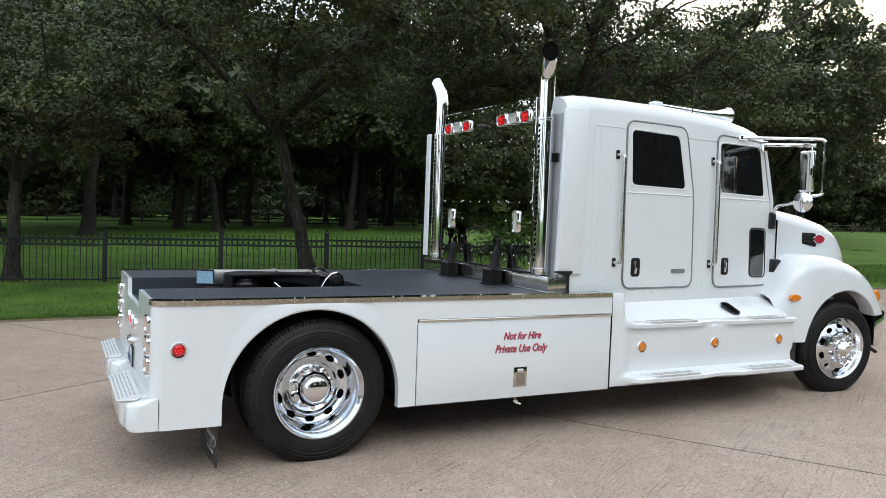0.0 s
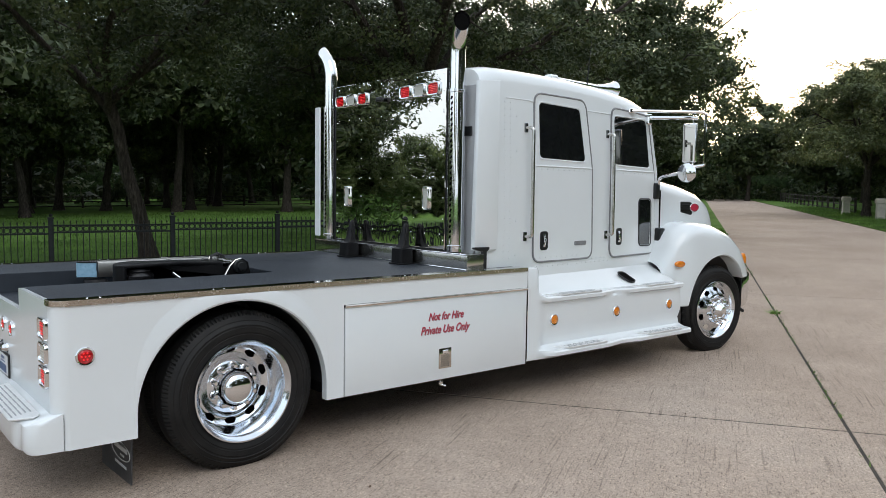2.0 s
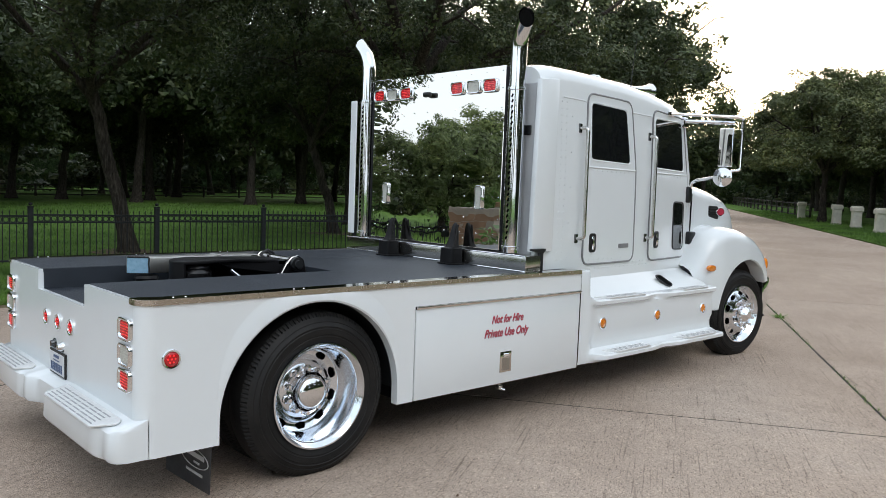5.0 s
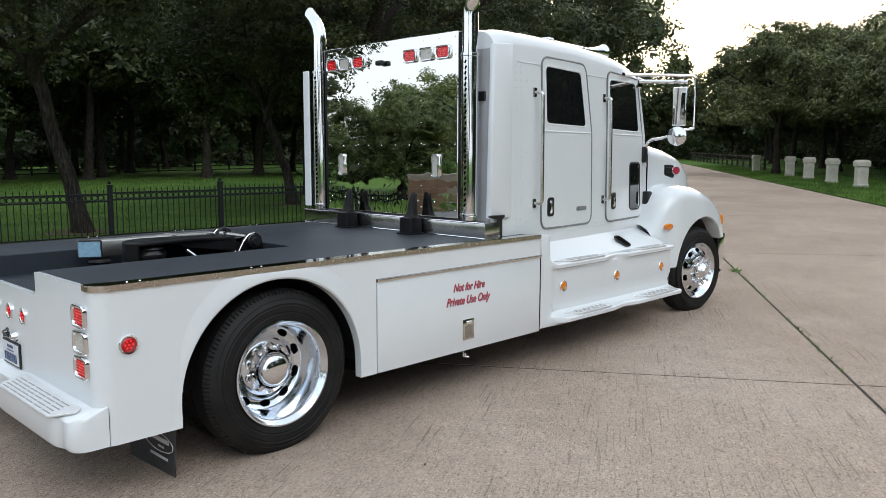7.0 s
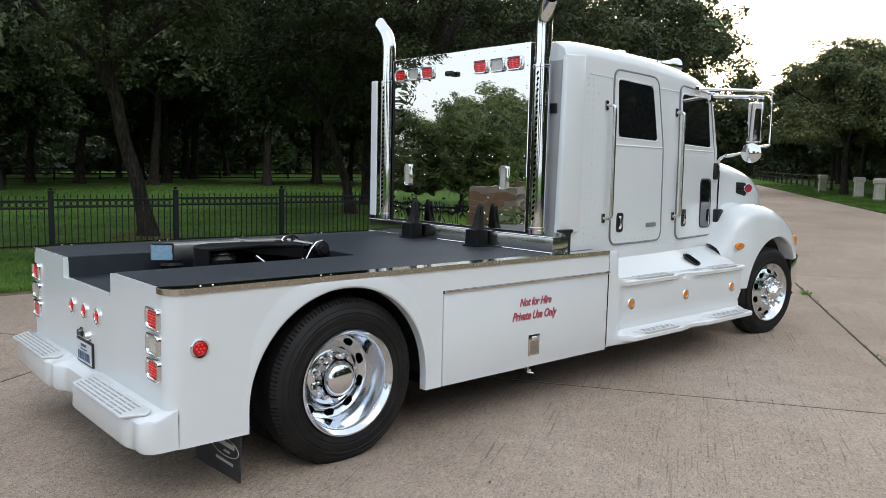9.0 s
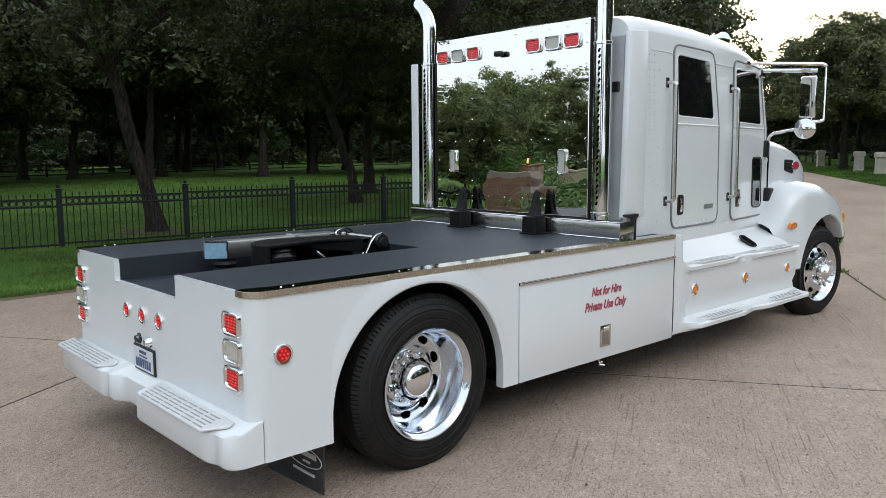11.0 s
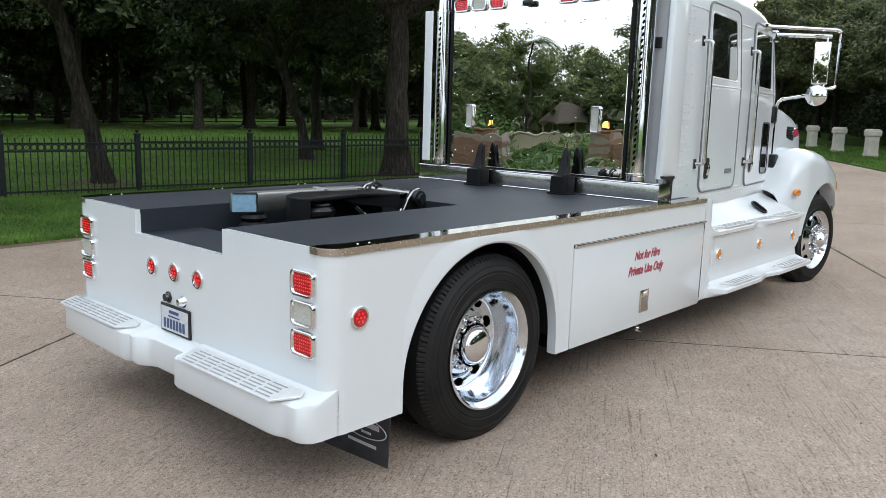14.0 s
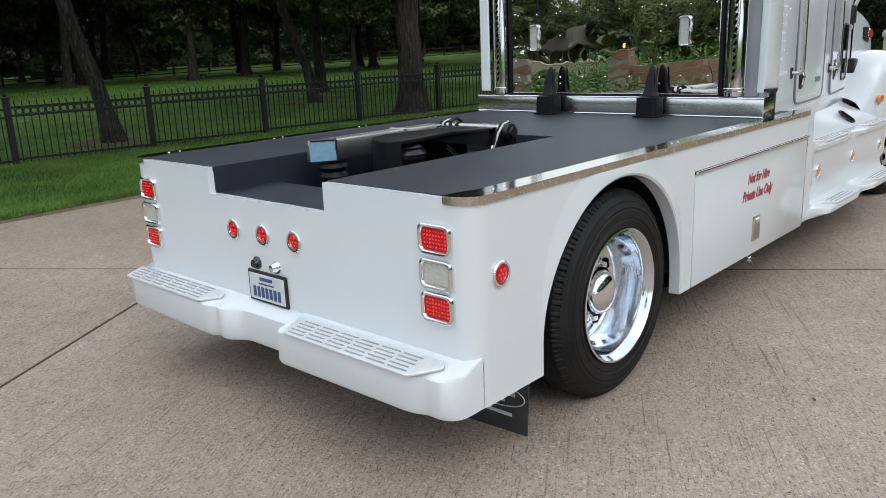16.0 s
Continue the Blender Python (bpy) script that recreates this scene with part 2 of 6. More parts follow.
oak_bark = bark()
concrete_mat, lawn_mat = concrete(), lawn()
iron_black = varied("black_iron", (0.009, 0.010, 0.012), (0.018, 0.02, 0.023), 0.6, 8.0, spec=0.3)
weathered_wood = varied("weathered_wood", (0.032, 0.027, 0.022), (0.06, 0.05, 0.041), 0.85, 5.0, bumpy=0.6, bump_scale=40)
lime_stone = varied("limestone", (0.72, 0.66, 0.57), (0.58, 0.53, 0.45), 0.85, 3.0, bumpy=0.7, bump_scale=25)
joint_dark = varied("joint_filler", (0.03, 0.025, 0.02), (0.06, 0.05, 0.04), 0.95, 6.0)
brick_red = varied("red_brick", (0.27, 0.165, 0.11), (0.19, 0.115, 0.075), 0.85, 4.0, bumpy=0.5, bump_scale=50)
mortar = varied("mortar", (0.32, 0.28, 0.24), (0.25, 0.22, 0.19), 0.9, 8.0)
roof_shingle = varied("roof_shingle", (0.26, 0.22, 0.18), (0.19, 0.16, 0.13), 0.9, 6.0, bumpy=0.6, bump_scale=20)
cream_wall = varied("cream_stucco", (0.55, 0.48, 0.37), (0.47, 0.40, 0.30), 0.85, 3.0, bumpy=0.3, bump_scale=40)
mulch = varied("bare_earth", (0.085, 0.05, 0.03), (0.13, 0.08, 0.05), 0.95, 4.0, bumpy=0.8, bump_scale=30)
glow_mat, _n, _l, _b = base_material("lantern_glow", (1, 0.6, 0.2), 0.5)
_b.inputs["Emission Color"].default_value, _b.inputs["Emission Strength"].default_value = (1.0, 0.45, 0.1, 1), 1.6


# ---- mesh tools ----
def gz(x):
    """The ground climbs gently towards the truck's front."""
    return 0.011 * (x - 1.1)


def thing(name, label, category, group="", kind="", at=(0, 0, 0)):
    e = new(name)
    e.empty_display_size = 0.2
    e.location = at
    return tagged(e, label, category, group, kind)


def part(name, bm, material, parent=None, label="", smooth=35):
    me = bpy.data.meshes.new(name)
    bmesh.ops.recalc_face_normals(bm, faces=bm.faces)
    for f in bm.faces:
        f.smooth = bool(smooth)
    bm.to_mesh(me)
    bm.free()
    if smooth:
        me.set_sharp_from_angle(angle=radians(smooth))
    me.materials.append(material)
    ob = new(name, me)
    ob.parent = parent
    if label:
        ob["label"] = label
    return ob


def share(ob, m, parent=None):
    """Another part on the same mesh."""
    o = new(ob.name.split(".")[0], ob.data)
    o.parent = parent or ob.parent
    o.matrix_basis = m
    if ob.get("label"):
        o["label"] = ob["label"]
    return o


def merge(*bms):
    out = bms[0]
    for b in bms[1:]:
        me = bpy.data.meshes.new("scratch")
        b.to_mesh(me)
        b.free()
        out.from_mesh(me)
        bpy.data.meshes.remove(me)
    return out


def moved(bm, m):
    bmesh.ops.transform(bm, matrix=m, verts=bm.verts)
    return bm


def bevelled(bm, width, seg=2, angle=30):
    if width:
        es = [e for e in bm.edges if len(e.link_faces) == 2 and e.calc_face_angle(0) > radians(angle)]
        bmesh.ops.bevel(bm, geom=es, offset=width, segments=seg, affect="EDGES", profile=0.5, clamp_overlap=True)
    return bm


def box(x0, x1, y0, y1, z0, z1, bev=0.0, seg=2):
    bm = bmesh.new()
    bmesh.ops.create_cube(bm, size=1, matrix=Matrix.Translation(((x0 + x1) / 2, (y0 + y1) / 2, (z0 + z1) / 2)) @ Matrix.Diagonal((x1 - x0, y1 - y0, z1 - z0, 1)))
    return bevelled(bm, bev, seg)


def prism(pts, axis, a, b, bev=0.0, seg=2):
    """A flat outline (two coordinates a point) drawn out along an axis from a to b."""
    bm = bmesh.new()
    def at(p, h):
        return {"x": (h, *p), "y": (p[0], h, p[1]), "z": (*p, h)}[axis]
    lo, hi = [bm.verts.new(at(p, a)) for p in pts], [bm.verts.new(at(p, b)) for p in pts]
    bm.faces.new(lo), bm.faces.new(hi[::-1])
    for i in range(len(pts)):
        j = (i + 1) % len(pts)
        bm.faces.new((lo[i], lo[j], hi[j], hi[i]))
    bmesh.ops.recalc_face_normals(bm, faces=bm.faces)
    return bevelled(bm, bev, seg)


def tube(path, radius, n=12, cap=True):
    bm = bmesh.new()
    path = [Vector(p) for p in path]
    rs = radius if isinstance(radius, (list, tuple)) else [radius] * len(path)
    rings, side = [], None
    for i, p in enumerate(path):
        d = (path[min(i + 1, len(path) - 1)] - path[max(i - 1, 0)]).normalized()
        if side is None:
            side = d.cross(Vector((0, 0, 1)) if abs(d.z) < 0.9 else Vector((1, 0, 0))).normalized()
        side = (side - d * side.dot(d)).normalized()
        up = d.cross(side)
        rings.append([bm.verts.new(p + (side * math.cos(2 * math.pi * k / n) + up * math.sin(2 * math.pi * k / n)) * rs[i]) for k in range(n)])
    for a, b in zip(rings, rings[1:]):
        for k in range(n):
            bm.faces.new((a[k], a[(k + 1) % n], b[(k + 1) % n], b[k]))
    if cap:
        bm.faces.new(rings[0][::-1]), bm.faces.new(rings[-1])
    return bm


def rounded_path(pts, r, seg=5):
    """A polyline whose inner corners are turned with radius r."""
    pts = [Vector(p) for p in pts]
    out = [pts[0]]
    for a, b, c in zip(pts, pts[1:], pts[2:]):
        u, v = (a - b), (c - b)
        k = min(r, u.length * 0.45, v.length * 0.45)
        p, q = b + u.normalized() * k, b + v.normalized() * k
        for s in range(seg + 1):
            t = s / seg
            out.append(p * (1 - t) ** 2 + b * 2 * t * (1 - t) + q * t * t)
    return out + [pts[-1]]


def lathe(profile, n=48, cut=None):
    """A profile of (radius, depth) turned about the y axis; cut(ring, angle) leaves faces out."""
    bm = bmesh.new()
    rings = []
    for r, h in profile:
        if r < 1e-5:
            rings.append([bm.verts.new((0, h, 0))])
        else:
            rings.append([bm.verts.new((r * math.cos(2 * math.pi * k / n), h, r * math.sin(2 * math.pi * k / n))) for k in range(n)])
    for i, (a, b) in enumerate(zip(rings, rings[1:])):
        for k in range(n):
            j = (k + 1) % n
            if cut and cut((profile[i][0] + profile[i + 1][0]) / 2, 2 * math.pi * (k + 0.5) / n):
                continue
            if len(a) == 1:
                bm.faces.new((a[0], b[j], b[k]))
            elif len(b) == 1:
                bm.faces.new((a[k], a[j], b[0]))
            else:
                bm.faces.new((a[k], a[j], b[j], b[k]))
    return bm


def loft(sections, cap=True, closed=False):
    bm = bmesh.new()
    rows = [[bm.verts.new(p) for p in s] for s in sections]
    m = len(rows[0])
    for a, b in zip(rows, rows[1:]):
        for k in range(m if closed else m - 1):
            bm.faces.new((a[k], a[(k + 1) % m], b[(k + 1) % m], b[k]))
    if cap:
        bm.faces.new(rows[0][::-1]), bm.faces.new(rows[-1])
    return bm


def interp(x, table):
    xs, ys = zip(*table)
    return float(np.interp(x, xs, ys))


def smooth_interp(x, table):
    """Like interp, rounded off by averaging round the place."""
    return sum(interp(x + d, table) for d in (-0.06, -0.03, 0, 0.03, 0.06)) / 5


def round_rect(x0, x1, z0, z1, r, seg=5):
    pts = []
    for cx, cz, a0 in ((x1 - r, z1 - r, 0), (x0 + r, z1 - r, 90), (x0 + r, z0 + r, 180), (x1 - r, z0 + r, 270)):
        for k in range(seg + 1):
            a = radians(a0 + 90 * k / seg)
            pts.append((cx + r * math.cos(a), cz + r * math.sin(a)))
    return pts


def round_poly(pts, r, seg=5):
    """A closed outline with rounded corners."""
    out, n = [], len(pts)
    for i in range(n):
        a, b, c = (Vector((*pts[(i + k) % n], 0)) for k in (-1, 0, 1))
        u, v = a - b, c - b
        k = min(r, u.length * 0.45, v.length * 0.45)
        p, q = b + u.normalized() * k, b + v.normalized() * k
        for s in range(seg + 1):
            t = s / seg
            w = p * (1 - t) ** 2 + b * 2 * t * (1 - t) + q * t * t
            out.append((w.x, w.y))
    return out


def raw_mesh(name, verts, faces, material, parent=None, smooth=False):
    """A mesh from arrays: vertices, and faces that all have the same number of corners."""
    me = bpy.data.meshes.new(name)
    k = faces.shape[1]
    me.vertices.add(len(verts)), me.loops.add(faces.size), me.polygons.add(len(faces))
    me.vertices.foreach_set("co", np.ascontiguousarray(verts, dtype=np.float32).ravel())
    me.loops.foreach_set("vertex_index", np.ascontiguousarray(faces, dtype=np.int32).ravel())
    me.polygons.foreach_set("loop_start", np.arange(0, faces.size, k, dtype=np.int32))
    me.polygons.foreach_set("loop_total", np.full(len(faces), k, dtype=np.int32))
    me.update(calc_edges=True)
    me.validate()
    me.materials.append(material)
    ob = new(name, me)
    ob.parent = parent
    return ob

# ---- ground ----
ROAD = radians(32.5)                      # the drive's direction in plan
AHEAD, ACROSS = Vector((math.cos(ROAD), math.sin(ROAD))), Vector((-math.sin(ROAD), math.cos(ROAD)))
KERB_Y = 7.65                             # edge of the lawn beside the truck
EDGE_LEFT, EDGE_RIGHT = -4.51, -11.0      # the drive's two edges, by their distance across it


def plan(s, n):
    p = AHEAD * s + ACROSS * n
    return p.x, p.y


def sheet(name, pts, z_up, material, label, category, thick=0.25):
    bm = prism(pts, "z", -thick, 0)
    for v in bm.verts:
        v.co.z += gz(v.co.x) + z_up
    ob = part(name, bm, material, None, label, smooth=0)
    return tagged(ob, label, category, kind="structure")


sheet("ground", [(-900, -900), (900, -900), (900, 900), (-900, 900)], -0.055, lawn_mat, "wide grassy ground reaching to the horizon", "ground", 1.0)
tip = plan(*(lambda n: ((KERB_Y - ACROSS.y * n) / AHEAD.y, n))(EDGE_LEFT))
lawn_left = sheet("lawn", [(-14, KERB_Y), tip, plan(240, EDGE_LEFT), (60, 330), (-60, 330), (-60, 9.5), (-14, 9.5)], 0.05, lawn_mat, "mown green lawn behind the low kerb edge", "lawn", 0.1)
sheet("verge", [plan(-4, EDGE_RIGHT), plan(-4, EDGE_RIGHT - 90), plan(240, EDGE_RIGHT - 90), plan(240, EDGE_RIGHT)], 0.05, lawn_mat, "mown green grass verge along the concrete drive", "lawn", 0.1)
sheet("joint_bed", [(-40, -40), (40, -40), (40, KERB_Y - 0.01), (-40, KERB_Y - 0.01)], -0.004, joint_dark, "dark filler in the joints under the concrete slabs", "joint filler", 0.02)
# the lawn's rounded concrete kerb edge
bm = loft([[(x, KERB_Y - 0.02, gz(x) - 0.05), (x, KERB_Y - 0.01, gz(x) + 0.03), (x, KERB_Y + 0.04, gz(x) + 0.052), (x, KERB_Y + 0.09, gz(x) + 0.04)] for x in np.linspace(-14, tip[0] - 0.2, 40)], cap=False)
tagged(part("kerb", bm, kerb_soil, None, "", 60), "low soil-stained kerb edge of the lawn", "kerb", kind="structure")


def blades(name, boxes, material, label, rng, along_drive=False):
    """Many short grass blades, as one thing. boxes: (count, x0, x1, y0, y1, height)."""
    vs, fs, k = [], [], 0
    for count, x0, x1, y0, y1, h in boxes:
        p = np.stack([rng.uniform(x0, x1, count), rng.uniform(y0, y1, count)], 1)
        if along_drive:
            p = p[:, :1] * np.array(AHEAD) + p[:, 1:] * np.array(ACROSS)
        else:
            p = p[p @ np.array(ACROSS) > EDGE_LEFT + 0.02]
        count = len(p)
        a, lean = rng.uniform(0, 2 * np.pi, count), rng.normal(0, 0.45, (count, 2))
        hh = h * rng.uniform(0.5, 1.25, count)
        w = 0.10 * hh + 0.002
        z = 0.011 * (p[:, 0] - 1.1) + 0.045
        side = np.stack([np.cos(a) * w, np.sin(a) * w], 1)
        v = np.zeros((count, 3, 3))
        v[:, 0, :2], v[:, 1, :2], v[:, 2, :2] = p - side, p + side, p + lean * hh[:, None]
        v[:, 0, 2] = v[:, 1, 2] = z
        v[:, 2, 2] = z + hh
        vs.append(v.reshape(-1, 3))
        fs.append(np.arange(count * 3).reshape(-1, 3) + k)
        k += count * 3
    return tagged(raw_mesh(name, np.concatenate(vs), np.concatenate(fs), material), label, "grass", kind="stuff")


rng = np.random.default_rng(3)
blades("grass", [(80000, -4, 14, KERB_Y, 12.6, 0.05), (16000, -4, 18, KERB_Y - 0.03, KERB_Y + 0.12, 0.055), (50000, -8, 22, 12.6, 22, 0.065), (40000, -15, 40, 22, 45, 0.11), (26000, 16, 30, 8, 14, 0.07)],
       grass_blade, "short mown green grass blades on the lawn", rng)


blades("verge_grass", [(24000, 16, 46, EDGE_RIGHT - 5.5, EDGE_RIGHT + 0.05, 0.12), (9000, 46, 75, EDGE_RIGHT - 4.5, EDGE_RIGHT + 0.05, 0.16)], grass_blade, "rough green grass blades on the verge", rng, True)


# ---- fences ----
def iron_fence(x_from, y, turn, n, pitch):
    """Panels of pickets between square posts, along a line turned in plan."""
    root = thing("iron_fence", "black iron picket fence with ring frieze and square posts", "fence", at=(x_from, y, gz(x_from)))
    root.rotation_euler = (0, 0, radians(turn))
    post = merge(box(-0.048, 0.048, -0.048, 0.048, 0, 1.14, 0.006, 1), box(-0.056, 0.056, -0.056, 0.056, 1.14, 1.17, 0.006, 1))
    post = merge(post, moved(lathe([(0, -0.035), (0.03, -0.026), (0.04, 0), (0.03, 0.026), (0, 0.035)], 10), Matrix.Translation((0, 0, 1.21)) @ Matrix.Rotation(radians(90), 4, "X")))
    p0 = part("post", post, iron_black, root)
    rail = box(0.048, pitch - 0.048, -0.018, 0.018, -0.018, 0.018, 0.003, 1)
    r0 = part("rail", rail, iron_black, root)
    r0.location.z = 0.13
    pk = merge(box(-0.008, 0.008, -0.008, 0.008, 0.06, 1.06), moved(lathe([(0, 0.07), (0.012, 0.03), (0.014, 0.015), (0.006, 0)], 6), Matrix.Translation((0, 0, 1.05)) @ Matrix.Rotation(radians(90), 4, "X")))
    k0 = part("picket", pk, iron_black, root)
    ring = bmesh.new()
    m, q = 14, 4
    rows = [[ring.verts.new(((0.05 + 0.009 * math.cos(b)) * math.cos(a), 0.009 * math.sin(b), (0.05 + 0.009 * math.cos(b)) * math.sin(a))) for b in [2 * math.pi * j / q for j in range(q)]] for a in [2 * math.pi * i / m for i in range(m)]]
    for i in range(m):
        for j in range(q):
            ring.faces.new((rows[i][j], rows[i][(j + 1) % q], rows[(i + 1) % m][(j + 1) % q], rows[(i + 1) % m][j]))
    g0 = part("ring", ring, iron_black, root)
    gap = pitch / 20
    for i in range(n):
        x = i * pitch
        z = gz(x_from + x * math.cos(radians(turn))) - gz(x_from)
        if i:
            share(p0, Matrix.Translation((x, 0, z)), root)
        if i < n - 1:
            for h in (0.13, 0.86, 1.0):
                if i or h > 0.2:
                    share(r0, Matrix.Translation((x, 0, z + h)), root)
            for j in range(1, 20):
                m4 = Matrix.Translation((x + gap * j, 0, z))
                if i == 0 and j == 1:
                    k0.matrix_basis = m4
                else:
                    share(k0, m4, root)
                if 1 <= j < 19:
                    m5 = Matrix.Translation((x + gap * (j + 0.5), 0, z + 0.93))
                    if i == 0 and j == 1:
                        g0.matrix_basis = m5
                    else:
                        share(g0, m5, root)
    return root


iron_fence(-4.28, 13.40, -6.94, 10, 2.39)
iron_fence(-4.4, 8.6, 88.5, 3, 2.36)


def rail_fence(a, b, step, h, rails, label):
    """A split-rail fence between two places in plan."""
    a, b = Vector(a), Vector(b)
    n = max(2, int((b - a).length / step))
    root = thing("rail_fence", label, "fence", at=(a.x, a.y, gz(a.x)))
    d = (b - a) / n
    ang = math.atan2(d.y, d.x)
    p0 = part("post", bevelled(box(-0.07, 0.07, -0.07, 0.07, -0.1, h), 0.02, 1), weathered_wood, root)
    r0 = part("rail", bevelled(box(0, d.length, -0.025, 0.025, -0.04, 0.04), 0.012, 1), weathered_wood, root)
    for i in range(n + 1):
        z = gz(a.x + d.x * i) - gz(a.x)
        if i:
            share(p0, Matrix.Translation((d.x * i, d.y * i, z)), root)
        if i < n:
            for j in range(rails):
                m = Matrix.Translation((d.x * i, d.y * i, z + h * (0.9 - 0.36 * j))) @ Matrix.Rotation(ang, 4, "Z") @ Matrix.Rotation(-math.atan2(0.011 * d.x, d.length), 4, "Y")
                if i == 0 and j == 0:
                    r0.matrix_basis = m
                else:
                    share(r0, m, root)
    return root


rail_fence((-30, 59), (90, 57), 3.2, 0.98, 3, "weathered split-rail wooden fence across the far lawn")
rail_fence(plan(58, EDGE_RIGHT - 3), plan(110, EDGE_RIGHT - 3), 3.0, 1.2, 3, "dark rail fence along the far side of the drive")

# ---- trees ----
def leaf_mesh(name, centres, radii, per, size, rng, material, parent, flat=0.62, corners=3):
    """Small pointed leaves in rounded sprays, their faces turned up and outwards to the light."""
    c = np.repeat(np.asarray(centres), per, 0)
    r = np.repeat(np.asarray(radii), per)
    n = len(c)
    d = rng.normal(size=(n, 3))
    d /= np.linalg.norm(d, axis=1)[:, None]
    up = d * 0.75 + rng.normal(0, 0.42, (n, 3)) + np.array((0.0, 0.0, 0.55))
    up /= np.linalg.norm(up, axis=1)[:, None]
    d[:, 2] *= flat
    p = c + d * (r * rng.uniform(0.12, 1.0, n) ** 0.5)[:, None]
    a = np.cross(up, rng.normal(size=(n, 3)))
    a /= np.linalg.norm(a, axis=1)[:, None]
    b = np.cross(up, a)
    s = (size * rng.uniform(0.6, 1.3, n))[:, None]
    if corners == 4:
        v = np.stack([p - a * s * 0.5, p + b * s * 0.3 - up * s * 0.08, p + a * s * 0.5, p - b * s * 0.3 - up * s * 0.08], 1)
    else:
        v = np.stack([p - a * s * 0.5 - b * s * 0.3, p - a * s * 0.45 + b * s * 0.35, p + a * s * 0.55], 1)
    return raw_mesh(name, v.reshape(-1, 3), np.arange(n * corners).reshape(-1, corners), material, parent)


def oak(seed, height, spread, trunk_r, fork, lean=(0, 0), limbs=7, clumps=150, per=230, leaf=0.13, clump_r=0.85, low=2.6, label="", group="", corners=3, lobes=0, foliage=None, round_head=0.0):
    """An oak: a tapered trunk, crooked limbs and twigs, and a broad uneven crown of leaf clumps."""
    rng = np.random.default_rng(seed)
    root = thing("oak_tree", label, "tree", group)
    wood, tips = [], []
    top = Vector((lean[0], lean[1], fork))
    path, rad = [], []
    for k in range(10):
        t = (k / 9) ** 1.6
        w = Vector((rng.normal(0, 0.05), rng.normal(0, 0.05), 0)) * (t if k < 9 else 0)
        path.append(Vector((top.x * t ** 1.3, top.y * t ** 1.3, -0.15 + (fork + 0.15) * t)) + w)
        rad.append(trunk_r * (1.0 - 0.22 * t + 0.75 * math.exp(-max(path[-1].z, 0) / 0.32)))
    wood.append(tube(path, rad, 16))
    for i in range(limbs):
        a = 2 * math.pi * (i + rng.uniform(-0.3, 0.3)) / limbs
        reach = spread * rng.uniform(0.7, 1.05) * (0.35 if i % 4 == 3 else 1)
        rise = (height - fork) * rng.uniform(0.35, 0.75) if i % 4 != 3 else (height - fork) * 0.85
        start = top + Vector((0, 0, rng.uniform(-0.5, 0.1)))
        mid = start + Vector((math.cos(a) * reach * 0.45, math.sin(a) * reach * 0.45, rise * 0.6))
        end = start + Vector((math.cos(a + 0.25) * reach, math.sin(a + 0.25) * reach, rise))
        pts = []
        for k in range(8):
            t = k / 7
            q = start * (1 - t) ** 2 + mid * 2 * t * (1 - t) + end * t * t
            pts.append(q + Vector(rng.normal(0, 0.10 * t + 0.02, 3)))
        wood.append(tube(pts, [trunk_r * 0.55 * (1 - 0.86 * k / 7) for k in range(8)], 8))
        tips += [(p, 1.0) for p in pts[2:]] + [(pts[1] + Vector((0, 0, 0.3)), 1.0)]
        for j in range(6):
            p = pts[2 + j]
            b = a + rng.uniform(-1.3, 1.3)
            ln = spread * rng.uniform(0.22, 0.45)
            q = p + Vector((math.cos(b) * ln, math.sin(b) * ln, rng.uniform(-0.35, 0.55) * ln))
            m = (p + q) / 2 + Vector(rng.normal(0, 0.15, 3)) + Vector((0, 0, 0.15 * ln))
            wood.append(tube([p, m, q], [trunk_r * 0.17, trunk_r * 0.11, trunk_r * 0.04], 5))
            tips += [(q, 1.0), (m, 0.8)]
    part("trunk", merge(*wood), oak_bark, root, smooth=60)
    cs, rs = [], []
    heads = [tips[int(i)][0] for i in rng.integers(len(tips), size=max(lobes, 1))]
    sizes = [spread * rng.uniform(0.17, 0.30) for _ in heads]
    for k in range(clumps):
        p, w = tips[int(rng.integers(len(tips)))]
        q = p + Vector(rng.normal(0, spread * 0.10, 3))
        d = Vector(rng.normal(0, 1, 3)).normalized()
        if round_head and k % 5 < 3:
            # the closed dome of a full crown, swelling into lobes
            d.z = abs(d.z) * 1.05 - 0.22
            bulge = 1.0 + 0.34 * noise.noise(d * 2.3 + Vector((seed, 0, 0))) + rng.normal(0, 0.03)
            q = Vector((top.x + d.x * spread * bulge, top.y + d.y * spread * bulge, low + (height - low) * (0.34 + 0.62 * d.z * bulge) * round_head))
        elif lobes and k % 6:
            h = int(rng.integers(len(heads)))
            d.z = abs(d.z) * 0.95 - 0.12
            q = heads[h] + d * sizes[h]
        if round_head:
            q.z = min(q.z, low + (height - low) * 0.88)
        q.z = max(q.z, low + rng.uniform(0, 0.7))
        cs.append(q[:]), rs.append(clump_r * rng.uniform(0.55, 1.25))
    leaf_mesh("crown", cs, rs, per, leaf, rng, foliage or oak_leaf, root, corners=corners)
    return root


def stand(tree, x, y, turn=0.0, size=1.0):
    tree.location, tree.rotation_euler = (x, y, gz(x) + 0.03), (0, 0, radians(turn))
    tree.scale = (size, size, size)
    return tree


def again(tree, x, y, turn, size, tall=1.0):
    c = copy_thing(tree, pose(x, y, gz(x) + 0.03, 0, 0, turn))
    c.scale = (size, size, size * tall)
    return c


